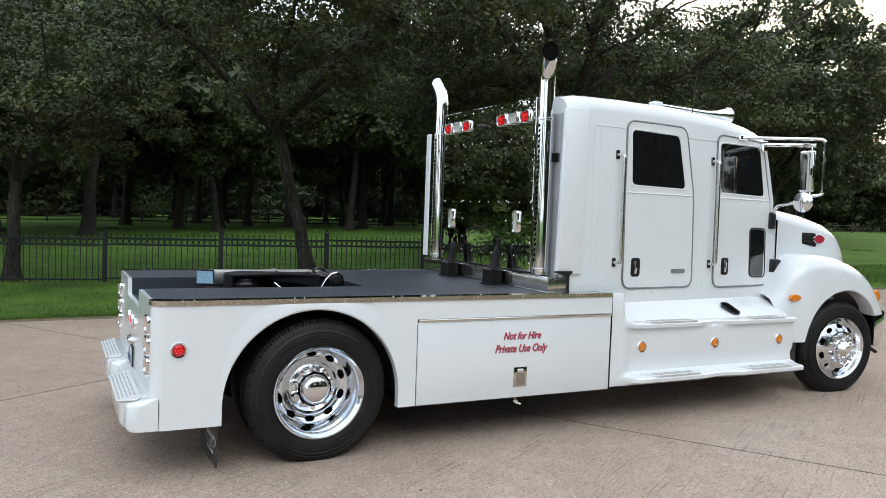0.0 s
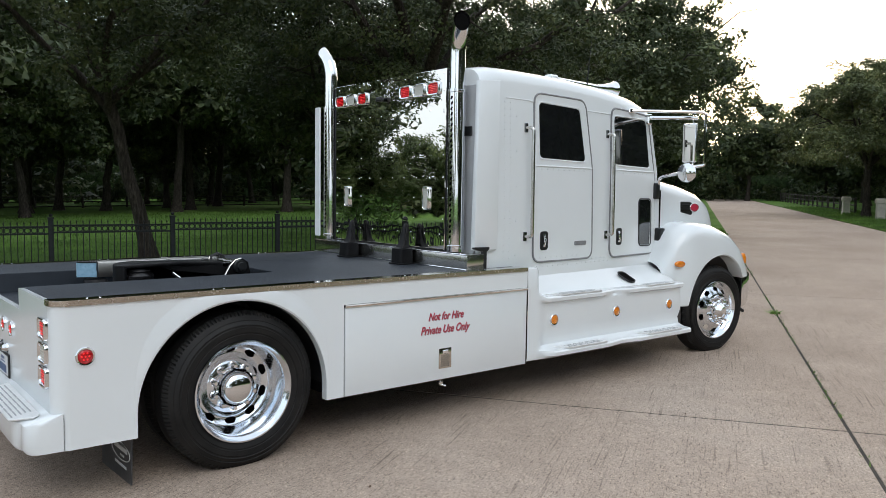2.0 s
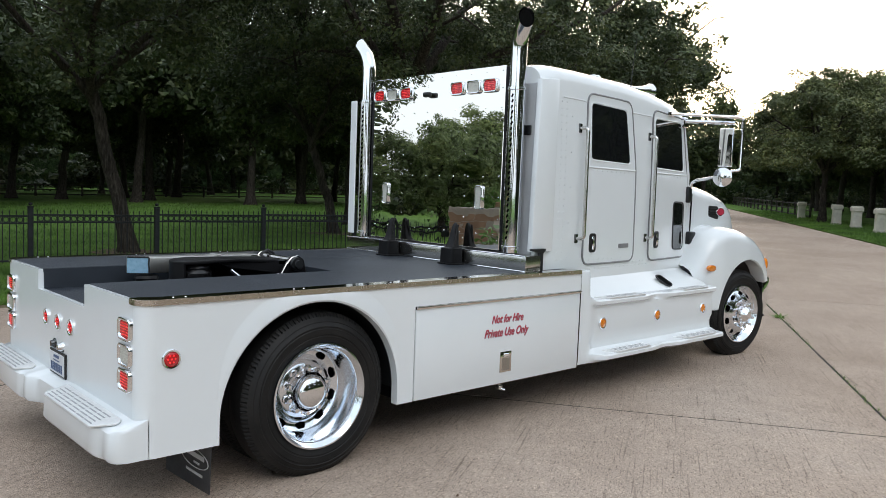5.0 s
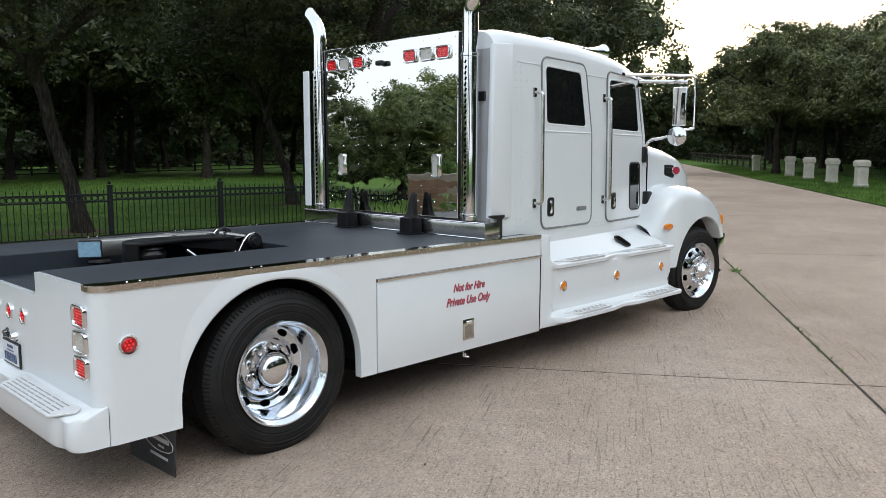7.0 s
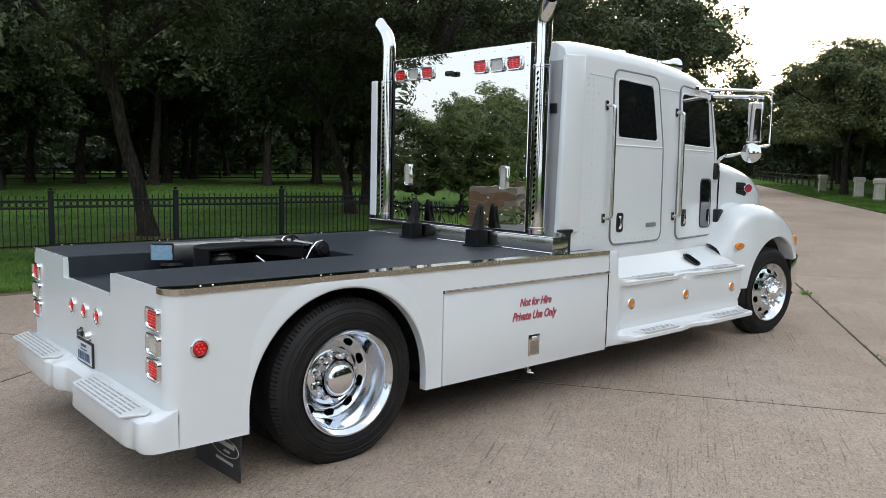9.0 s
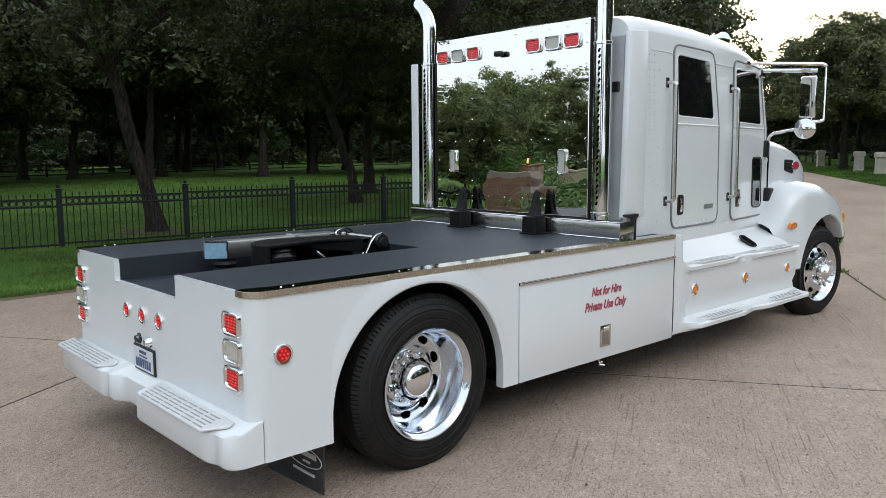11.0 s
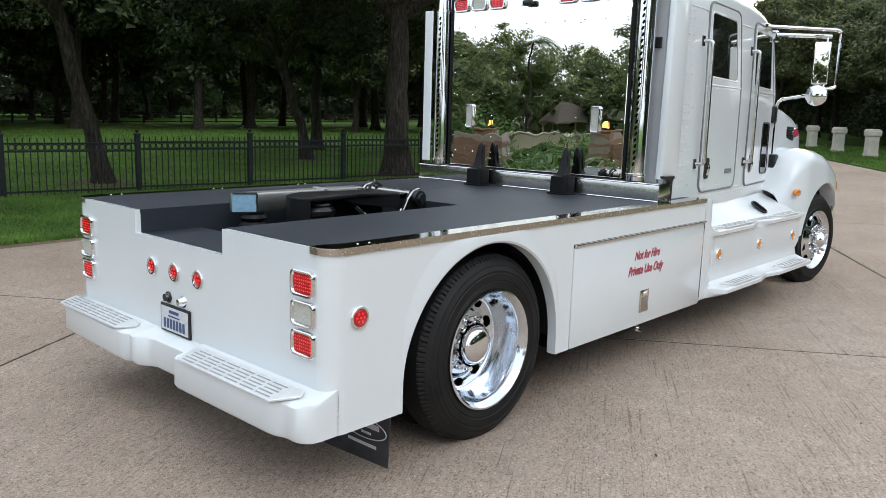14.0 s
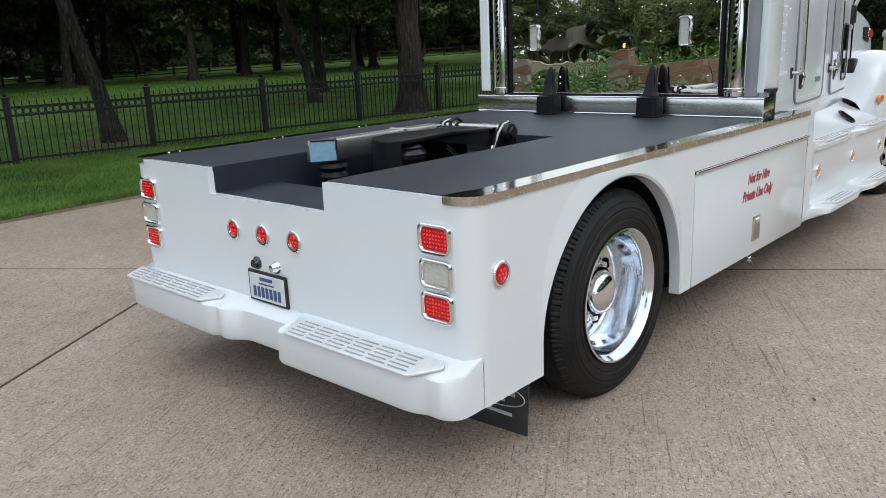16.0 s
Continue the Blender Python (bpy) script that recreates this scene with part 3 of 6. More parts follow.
NEAR = "dark green oak with a furrowed trunk on the lawn"
o1 = stand(oak(11, 9.5, 4.8, 0.175, 3.0, (0.05, 0.1), clumps=430, per=150, leaf=0.115, clump_r=0.52, low=2.9, corners=4, lobes=30, label=NEAR), -1.3, 13.4, 0.0, 0.8)
o2 = stand(oak(12, 9.0, 5.6, 0.165, 3.7, (-0.95, -0.2), clumps=470, per=150, leaf=0.115, clump_r=0.52, low=2.7, corners=4, lobes=32, label="dark green oak with a leaning trunk behind the iron fence"), 5.3, 14.0)
o3 = stand(oak(13, 11.5, 6.6, 0.31, 4.2, (-0.1, 0.0), limbs=9, clumps=540, per=150, leaf=0.115, clump_r=0.55, low=3.6, corners=4, lobes=40, label="tall oak with a thick furrowed trunk beside the fence"), 11.95, 11.9)
o4 = stand(oak(14, 9.5, 5.2, 0.16, 3.2, (-0.7, 0.5), clumps=400, per=140, leaf=0.115, clump_r=0.52, low=2.7, corners=4, lobes=28, label="oak with a crooked dark trunk on the lawn"), 13.5, 17.6)
o5 = stand(oak(15, 10.2, 5.0, 0.24, 3.0, (0.2, 0.1), limbs=9, clumps=560, per=130, leaf=0.145, clump_r=0.62, low=2.9, corners=4, lobes=30, round_head=1.0, label="full green oak at the edge of the drive"), 22.5, 14.5)
mid = oak(21, 12.0, 6.2, 0.26, 4.0, (0.2, 0.1), limbs=8, clumps=340, per=110, leaf=0.25, clump_r=0.95, low=3.0, label="dark green oak standing on the lawn", group="lawn oaks")
stand(mid, 1.5, 45.6)
mid2 = oak(22, 11.0, 5.6, 0.22, 3.6, (-0.4, 0.2), limbs=7, clumps=310, per=110, leaf=0.25, clump_r=0.95, low=2.8, label="dark green oak standing on the lawn", group="lawn oaks")
stand(mid2, 8.1, 41.3)
for k, (x, y, s) in enumerate(((24, 42.2, 1.1), (32.0, 36.5, 0.9), (21, 56, 0.95), (-6, 31, 1.0), (15, 51, 1.05), (44, 31.5, 1.1), (37.2, 27.2, 1.05), (57, 41, 1.1), (-4, 50, 1.1), (68, 50, 1.15), (42, 47, 1.1), (17.2, 21.8, 0.95), (-3, 38, 1.0), (36, 50, 1.05), (12.5, 53, 1.0))):
    again((mid, mid2)[k % 2], x, y, 70 * k + 20, s)
far = oak(31, 13.0, 5.5, 0.26, 3.2, (0.2, 0.0), limbs=8, clumps=180, per=54, leaf=0.6, clump_r=1.4, low=1.6, label="dark oak at the edge of the far wood", group="far wood")
far2 = oak(32, 12.0, 5.2, 0.24, 3.0, (-0.3, 0.3), limbs=8, clumps=180, per=54, leaf=0.6, clump_r=1.4, low=1.2, label="dark oak at the edge of the far wood", group="far wood")
stand(far, -24, 70), stand(far2, -17, 73)
rt = random.Random(5)
for k in range(20):
    again((far, far2)[k % 2], -10 + 6.4 * k + rt.uniform(-2, 2), 69 + rt.uniform(-4, 7), rt.uniform(0, 360), rt.uniform(0.85, 1.15))
for k in range(6):
    again((far, far2)[k % 2], -26 + 22 * k + rt.uniform(-2, 2), 84 + rt.uniform(-3, 6), rt.uniform(0, 360), rt.uniform(1.15, 1.4))
# high crowns that close the wood's canopy, added to cut the skylight below
high = oak(61, 14.0, 7.6, 0.28, 6.0, (0.3, 0.2), limbs=8, clumps=260, per=50, leaf=0.46, clump_r=1.3, low=6.2, label="tall dark oak with a high closed crown", group="canopy oaks")
stand(high, 6.5, 45)
for k, (x, y, s) in enumerate(((1, 35, 1.05), (20.5, 50, 1.0), (9.5, 48, 1.05), (-8, 40, 1.0), (29, 44, 1.05), (18, 46, 1.0), (4, 52, 1.05), (37, 40, 1.0), (34, 52, 0.95), (47, 45, 1.0), (10, 60, 1.05), (26, 58, 1.05))):
    again(high, x, y, 61 * k, s)
# the wood on the far side of the drive
side = oak(41, 11.0, 4.7, 0.24, 3.4, (0.2, 0.1), limbs=9, clumps=640, per=95, leaf=0.18, clump_r=0.66, low=2.1, lobes=26, round_head=1.0, foliage=drive_leaf, label="broad green oak beside the drive", group="drive oaks")
side2 = oak(42, 10.0, 4.3, 0.22, 3.2, (-0.3, 0.2), limbs=8, clumps=600, per=95, leaf=0.18, clump_r=0.66, low=1.9, lobes=24, round_head=1.0, foliage=drive_leaf, label="broad green oak beside the drive", group="drive oaks")
stand(side, *plan(35, EDGE_RIGHT - 9.0), 30), stand(side2, *plan(43, EDGE_RIGHT - 8.5), 140)
for k, (s, n, z) in enumerate(((50.5, 2.3, 0.95), (50, 9.0, 1.03), (58, 8.0, 1.03), (66, 9.0, 1.12), (28, 10.5, 1.0), (39, 16, 1.15), (50, 16, 1.2), (75, 8.5, 1.2), (62, 14, 1.2), (86, 9, 1.25))):
    x, y = plan(s, EDGE_RIGHT - n)
    again((side, side2)[k % 2], x, y, 77 * k, z)
for k in range(18):
    s, n = -30 + 8.5 * k + rt.uniform(-2, 2), EDGE_RIGHT - (12 if k < 6 or k > 12 else 22) - (k % 2) * 4
    x, y = plan(s, n)
    again((far, far2)[k % 2], x, y, rt.uniform(0, 360), rt.uniform(0.85, 1.05))
for k in range(5):
    x, y = plan(112 + rt.uniform(-6, 10), -30 + 10 * k)
    again((far, far2)[k % 2], x, y, rt.uniform(0, 360), rt.uniform(0.9, 1.15))
# trees behind the garden
for k, (x, y, s) in enumerate(((-32, -12, 0.8), (-29, -26, 0.8), (-6.0, 22.5, 0.7), (-11, 28, 0.85), (-8, 36, 1.0))):
    again((mid, mid2)[k % 2], x, y, 50 * k, s)
round_tree = oak(51, 4.9, 2.5, 0.13, 1.3, (0.1, 0.1), limbs=8, clumps=340, per=100, leaf=0.125, clump_r=0.46, low=1.0, foliage=garden_leaf, label="dense round-headed green tree behind the garden", group="garden trees")
stand(round_tree, -15, 20.5)
for k, (x, y, s) in enumerate(((-14, 27, 0.85), (-20, 24.5, 1.1), (-23, 12.0, 1.25), (-18, 10.0, 0.95), (-47, 34, 1.15), (-42, 32, 1.15), (-45, 27, 1.3), (-40, 23, 1.5), (-9.5, 25.5, 1.1), (-11, 30.5, 1.2), (-24, 30, 1.2), (-19, 33, 0.95), (-27, 28, 1.45), (-13.5, 34, 0.9), (-24, 8, 1.3), (-29, 13, 1.4), (-27, 2, 1.1), (-33, 30, 1.5))):
    again(round_tree, x, y, 50 * k + 30, s)


def undergrowth(runs, seed, per=66, leaf=0.62):
    """Dark brush that closes the wood below the crowns, as one thing. runs: from, to, depth, height, clumps."""
    rng = np.random.default_rng(seed)
    cs, rs = [], []
    for (x0, y0), (x1, y1), depth, h, count in runs:
        for _ in range(count):
            t = rng.uniform()
            x, y = x0 + (x1 - x0) * t + rng.normal(0, depth), y0 + (y1 - y0) * t + rng.normal(0, depth)
            z = gz(x) + h * rng.uniform(0.05, 1.0) ** 1.2
            cs.append((x, y, z)), rs.append(rng.uniform(1.0, 1.9))
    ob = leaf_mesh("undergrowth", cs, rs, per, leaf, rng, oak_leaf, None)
    return tagged(ob, "dense dark brush at the foot of the woods", "undergrowth", kind="stuff")


undergrowth([((-45, 76), (110, 76), 2.0, 6.0, 620), (plan(-32, EDGE_RIGHT - 24), plan(120, EDGE_RIGHT - 24), 2.0, 6.0, 520), (plan(116, -40), plan(116, 34), 2.5, 7.0, 260), ((-40, 60), (-40, -30), 2.0, 3.5, 240)], 77)
undergrowth([(plan(20, EDGE_RIGHT - 15), plan(95, EDGE_RIGHT - 15), 1.2, 3.0, 170)], 78, 110, 0.26)


def wood_backdrop(name, pts, h, seed):
    """The dark mass of the woods in the distance: a long uneven bank of foliage."""
    secs = []
    for k, (x, y) in enumerate(pts):
        row = []
        for j in range(9):
            t = j / 8
            hh = h * (0.8 + 0.35 * noise.noise((k * 0.45, seed, 0.0)) + 0.15 * noise.noise((k * 1.7, seed, 5.0)))
            out = 1.6 * noise.noise((k * 0.6, j * 0.7, seed)) + 2.0 * t * t
            d = Vector((x, y)).normalized() * out
            row.append((x + d.x, y + d.y, gz(x) - 0.3 + hh * t))
        secs.append(row)
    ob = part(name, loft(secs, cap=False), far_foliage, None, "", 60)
    return tagged(ob, "distant mass of woodland foliage with shaded hollows painted in", "backdrop", kind="structure")


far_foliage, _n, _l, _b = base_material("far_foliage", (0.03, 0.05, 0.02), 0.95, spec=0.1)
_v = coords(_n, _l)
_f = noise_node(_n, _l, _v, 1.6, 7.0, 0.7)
# near-black to green noise paints the shaded hollows between leaves into the colour
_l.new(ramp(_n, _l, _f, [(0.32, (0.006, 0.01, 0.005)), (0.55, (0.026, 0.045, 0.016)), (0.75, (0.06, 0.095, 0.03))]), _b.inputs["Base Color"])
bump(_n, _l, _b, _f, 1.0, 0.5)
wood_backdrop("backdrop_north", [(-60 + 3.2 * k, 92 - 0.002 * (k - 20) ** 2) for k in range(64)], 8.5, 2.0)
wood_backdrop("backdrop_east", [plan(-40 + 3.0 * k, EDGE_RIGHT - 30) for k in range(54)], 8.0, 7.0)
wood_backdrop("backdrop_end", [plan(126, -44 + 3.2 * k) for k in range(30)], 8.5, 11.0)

# ---- the truck ----
# x runs forward from the bed's rear face, y from its right flank to the left; the middle is at y = MID.
MID, DECK = 1.261, 1.175
truck = thing("hauler_truck", "white crew-cab hauler truck with a black flat bed, parked", "truck")


def mir(y):
    return 2 * MID - y


def arc(cx, cz, r, a0, a1, n):
    return [(cx + r * math.cos(radians(a0 + (a1 - a0) * k / n)), cz + r * math.sin(radians(a0 + (a1 - a0) * k / n))) for k in range(n + 1)]


slot_grey = varied("grip_grey", (0.30, 0.31, 0.32), (0.42, 0.43, 0.44), 0.55, 20.0)
panel_grey = varied("rear_panel_grey", (0.42, 0.435, 0.45), (0.36, 0.375, 0.39), 0.5, 3.0)
tube_steel = varied("scuffed_tube_steel", (0.66, 0.65, 0.62), (0.55, 0.54, 0.51), 0.36, 6.0, metal=1.0, rough_span=0.08, bumpy=0.05, bump_scale=20)
bag_rubber = varied("air_bag_rubber", (0.006, 0.006, 0.007), (0.012, 0.012, 0.013), 0.22, 6.0)
dark_steel = varied("dark_polished_steel", (0.10, 0.105, 0.11), (0.16, 0.165, 0.17), 0.16, 4.0, metal=1.0)

# -- bed: flanks with wheel arches, tail, deck --
ARCH_X, ARCH_Z, ARCH_R = 1.10, 0.455, 0.645


def arch_line(r, n=28):
    """The wheel opening: an arch that runs down into straight legs."""
    return arc(ARCH_X, ARCH_Z, r, 180, 0, n)


def flank():
    g = ARCH_R + 0.006
    out = [(0.09, 0.33), (ARCH_X - g, 0.33)] + arch_line(g) + [(ARCH_X + g, 0.35), (1.885, 0.35), (1.885, 1.008), (3.72, 1.008), (3.72, DECK - 0.004), (0.09, DECK - 0.004)]
    return prism(out, "y", 0.0, 0.035)


def lip():
    """The soft swelling of the flank round the wheel opening, widest over its crown."""
    secs = []
    line = [(ARCH_X - ARCH_R, 0.33)] + arch_line(ARCH_R, 56) + [(ARCH_X + ARCH_R, 0.35)]
    for x, z in line:
        d = Vector((x - ARCH_X, max(z - ARCH_Z, 0.0)))
        d = d.normalized() if d.length else Vector((1, 0))
        k = min(max((z - 0.50) / 0.5, 0.0), 1.0)
        k = k * k * (3 - 2 * k)
        width = 0.02 + 0.115 * k
        row = [(x, 0.06, z)]
        for j in range(13):
            t = j / 12
            swell = 0.001 + 0.019 * k * math.cos(t * math.pi / 2) ** 1.6
            if j == 0:
                swell *= 0.55
            row.append((x + d.x * width * t, -swell * (1 - t ** 6) + 0.001 * t ** 6, min(z + d.y * width * t, DECK - 0.028)))
        secs.append(row)
    return loft(secs, cap=False)


flank_r = part("flank_panel", flank(), white_paint, truck)
flank_l = part("flank_panel", moved(flank(), Matrix.Translation((0, 2 * MID - 0.035, 0))), white_paint, truck)
part("arch_flare", lip(), white_paint, flank_r)
part("arch_flare", moved(lip(), Matrix.Translation((0, 2 * MID, 0)) @ Matrix.Diagonal((1, -1, 1, 1))), white_paint, flank_l)

# tail with rounded corners and the notch
tail_pts = [(0.09, 0.33), (2.432, 0.33), (2.432, DECK - 0.004), (1.743, DECK - 0.004), (1.743, 1.038), (0.832, 1.038), (0.832, DECK - 0.004), (0.09, DECK - 0.004)]
part("tail_panel", prism(tail_pts, "x", 0.0, 0.035), white_paint, truck)
for flip in (False, True):
    secs = []
    for z in (0.33, DECK - 0.004):
        ring = [(0.09 - 0.09 * math.cos(radians(a)), 0.09 - 0.09 * math.sin(radians(a)), z) for a in range(0, 91, 10)]
        ring += [(0.09 - 0.055 * math.cos(radians(a)), 0.09 - 0.055 * math.sin(radians(a)), z) for a in range(90, -1, -10)]
        secs.append(ring)
    bm = loft(secs, closed=True)
    if flip:
        bm = moved(bm, Matrix.Translation((0, 2 * MID, 0)) @ Matrix.Diagonal((1, -1, 1, 1)))
    part("corner_panel", bm, white_paint, truck)

# deck with the hitch pit
PIT = (0.42, 1.77, 0.835, 1.74)
deck_bm = merge(box(0.03, 3.7, 0.03, PIT[2], DECK - 0.03, DECK, 0.004, 1), box(0.03, 3.7, PIT[3], 2.49, DECK - 0.03, DECK, 0.004, 1), box(PIT[1], 3.7, PIT[2] - 0.001, PIT[3] + 0.001, DECK - 0.03, DECK - 0.0005))
deck = part("deck", deck_bm, bed_black, truck, "black sprayed bed liner")
part("notch_floor", box(0.034, PIT[0], PIT[2] - 0.002, PIT[3] + 0.002, 1.006, 1.036), bed_black, deck)
part("pit_floor", box(PIT[0], PIT[1], PIT[2], PIT[3], 0.69, 0.705), bed_black, deck)
part("pit_wall", box(0.036, PIT[1] - 0.003, PIT[2] - 0.012, PIT[2] + 0.004, 0.7, DECK - 0.003), bed_black, deck)
part("pit_wall", box(0.036, PIT[1] - 0.003, PIT[3] - 0.004, PIT[3] + 0.012, 0.7, DECK - 0.003), bed_black, deck)
part("pit_wall", box(PIT[1] - 0.004, PIT[1] + 0.012, PIT[2], PIT[3], 0.7, DECK - 0.003), bed_black, deck)
for flip in (False, True):
    outer = [(0.09 - 0.095 * math.cos(radians(a)), 0.09 - 0.097 * math.sin(radians(a))) for a in range(0, 91, 15)] + [(3.715, -0.007), (3.715, 0.10), (0.16, 0.10), (0.06, 0.13), (-0.004, 0.13)]
    if flip:
        outer = [(x, mir(y)) for x, y in outer]
    trim = part("edge_trim", prism(outer, "z", DECK + 0.001, DECK + 0.006), steel_trim, truck, "polished stainless edge trim")
    edge = [(-0.006, 0.13)] + [(0.09 - 0.099 * math.cos(radians(a)), 0.09 - 0.099 * math.sin(radians(a))) for a in range(0, 91, 15)] + [(3.715, -0.009)]
    inner = [(0.0, 0.13)] + [(0.09 - 0.091 * math.cos(radians(a)), 0.09 - 0.091 * math.sin(radians(a))) for a in range(0, 91, 15)] + [(3.715, -0.001)]
    secs = [[(x, mir(y) if flip else y, z) for (x, y), z in ((e, DECK - 0.026), (e, DECK + 0.004), (i, DECK + 0.004), (i, DECK - 0.026))] for e, i in zip(edge, inner)]
    part("edge_band", loft(secs, closed=True), trim_band, trim)
    bolt = None
    for x in (0.2, 0.27, 0.95, 1.02, 1.7, 1.77, 2.45, 2.52, 3.2, 3.27):
        y = 0.05 if not flip else mir(0.05)
        m4 = Matrix.Translation((x, y, DECK + 0.006)) @ Matrix.Rotation(radians(90), 4, "X")
        if bolt is None:
            bolt = part("bolt", lathe([(0, 0.004), (0.004, 0.0032), (0.0065, 0.0)], 8), chrome, trim)
            bolt.matrix_basis = m4
        else:
            share(bolt, m4, trim)

# hitch in the pit
plan_tube = [(0.662, 1.503), (1.53, 1.503), (1.53, 1.62), (0.54, 1.62), (0.536, 1.576)]
hitch = part("hitch_tube", prism(plan_tube, "z", 1.135, 1.252, 0.012, 2), tube_steel, truck, "steel box tube of the hitch")
u = Vector((0.536 - 0.662, 1.576 - 1.503)).normalized()
w = Vector((-u.y, u.x))
film = [Vector((0.662, 1.503)) + u * d + w * o for d, o in ((-0.004, 0.004), (0.149, 0.004), (0.149, -0.004), (-0.004, -0.004))]
part("tube_end", prism([p[:] for p in film], "z", 1.137, 1.249, 0.002, 1), blue_film, hitch, "blue-filmed tube end")
part("tube_rim", merge(tube([(0.659, 1.499, 1.138), (0.661, 1.499, 1.17), (0.656, 1.5, 1.2), (0.660, 1.499, 1.25)], 0.006, 6), tube([(0.659, 1.499, 1.252), (0.534, 1.572, 1.253)], 0.007, 6)), black_plastic, hitch, "torn black tape edge")
part("tube_collar", prism([(1.18, 1.497), (1.215, 1.497), (1.215, 1.626), (1.18, 1.626)], "z", 1.13, 1.258, 0.004, 1), tube_steel, hitch)
arm_plan = [(1.49, 1.08), (1.49, 1.35), (0.86, 1.33), (0.755, 1.31), (0.70, 1.26), (0.675, 1.18), (0.685, 1.11), (0.72, 1.06), (0.80, 1.035), (1.1, 1.045)]
bm = prism(arm_plan, "z", 0.0, 0.024, 0.008, 2)
for v in bm.verts:
    v.co.z += 1.232 + 0.020 * math.sin(math.pi * min(max((v.co.x - 0.65) / 0.9, 0.0), 1.0)) - 0.014 * (v.co.x - 0.57)
skirt = [(x, y) for x, y in arm_plan[2:9]]
wall = [[(x, y, 1.245), (x, y, 1.09), (x + 0.02, y + 0.016 * (1.18 - y) / 0.14, 1.09), (x + 0.02, y + 0.016 * (1.18 - y) / 0.14, 1.245)] for x, y in skirt]
side_web = [(0.98, 1.24), (1.51, 1.24), (1.53, 1.13), (1.3, 1.17), (1.08, 1.20)]
arm = part("hitch_arm", merge(bm, loft(wall[:6], closed=True), prism(side_web, "y", 1.075, 1.095, 0.003, 1), prism([(0.78, 1.235), (1.51, 1.235), (1.53, 1.08), (0.78, 1.05)], "y", 1.30, 1.32, 0.003, 1)), pit_black, truck, "black painted air-ride hitch arm")
bag = [(0.0, 0.0), (0.10, 0.0), (0.112, 0.012), (0.10, 0.028), (0.102, 0.036), (0.122, 0.062), (0.122, 0.085), (0.104, 0.108), (0.108, 0.12), (0.096, 0.14), (0, 0.14)]
part("air_bag", moved(lathe(bag, 28), Matrix.Translation((0.84, 1.16, 1.09)) @ Matrix.Rotation(radians(90), 4, "X")), bag_rubber, arm, "black rubber air bag")
ear = [(1.425, 1.02), (1.425, 1.10), (1.495, 1.215), (1.545, 1.268), (1.605, 1.276), (1.655, 1.245), (1.685, 1.12), (1.685, 1.02)]
for yy in (1.035, 1.50):
    web = part("pivot_ear", prism(ear, "y", yy, yy + 0.028, 0.005, 1), pit_black, arm)
    part("ear_edge", tube([(1.435, yy + 0.002, 1.10), (1.500, yy + 0.002, 1.212), (1.547, yy + 0.002, 1.262), (1.600, yy + 0.002, 1.274)], 0.007, 6), rail_steel, web, "bare worn steel edge")
part("pivot_pin", tube([(1.575, 0.99, 1.215), (1.575, 1.565, 1.215)], 0.026, 12), dark_steel, arm)
part("pivot_nut", moved(lathe([(0, -0.03), (0.03, -0.03), (0.033, -0.012), (0.05, -0.01), (0.05, 0.025), (0, 0.025)], 18), Matrix.Translation((1.575, 1.005, 1.215))), black_plastic, arm)
part("pivot_sleeve", tube([(1.570, 1.07, 1.226), (1.570, 1.49, 1.226)], 0.034, 14), rail_steel, arm, "bright steel pivot sleeve")
part("pivot_block", box(1.455, 1.545, 1.075, 1.49, 1.205, 1.246, 0.008, 2), dark_steel, arm)
part("pivot_hoop", tube([(1.505, 1.420, 1.2), (1.515, 1.420, 1.265), (1.565, 1.420, 1.288), (1.615, 1.420, 1.265), (1.635, 1.420, 1.2)], 0.012, 8), black_plastic, arm)
part("shock_rod", tube([(1.06, 1.05, 1.19), (1.17, 1.03, 1.10)], 0.012, 8), chrome, arm)
part("shock_rod", tube([(1.435, 1.03, 1.15), (1.38, 1.02, 1.05)], 0.010, 8), chrome, arm)
part("cross_frame", merge(box(0.5, 1.76, 0.86, 0.93, 0.8, 0.92, 0.01, 1), box(0.5, 1.76, 1.66, 1.73, 0.8, 0.92, 0.01, 1), box(1.64, 1.74, 0.86, 1.73, 0.95, 1.06, 0.01, 1), moved(lathe([(0, 0), (0.075, 0), (0.085, 0.02), (0.07, 0.045), (0.085, 0.07), (0.075, 0.09), (0, 0.09)], 20), Matrix.Translation((0.66, 1.545, 1.03)) @ Matrix.Rotation(radians(90), 4, "X"))), pit_black, truck)


# -- lamps --
def round_lamp(parent, m, r, lens, label):
    """A round lamp in a chrome bezel; its axis is y, its face towards -y."""
    bez = part("lamp_bezel", lathe([(r, 0.004), (r, -0.008), (r * 0.92, -0.013), (r * 0.78, -0.012), (r * 0.72, -0.004), (r * 0.72, 0.004)], 28), chrome, parent, label)
    bez.matrix_basis = m
    part("lens", lathe([(r * 0.73, -0.004), (r * 0.6, -0.010), (r * 0.3, -0.013), (0, -0.014)], 24), lens, bez)
    dots = [lathe([(0, -0.0175), (r * 0.1, -0.015), (r * 0.11, -0.012)], 8)]
    for k in range(6):
        a = 2 * math.pi * k / 6
        dots.append(moved(lathe([(0, -0.0165), (r * 0.1, -0.014), (r * 0.11, -0.011)], 8), Matrix.Translation((r * 0.38 * math.cos(a), 0, r * 0.38 * math.sin(a)))))
    part("led", merge(*dots), lamp_bulb if lens is red_lens else amber_lens, bez)
    return bez


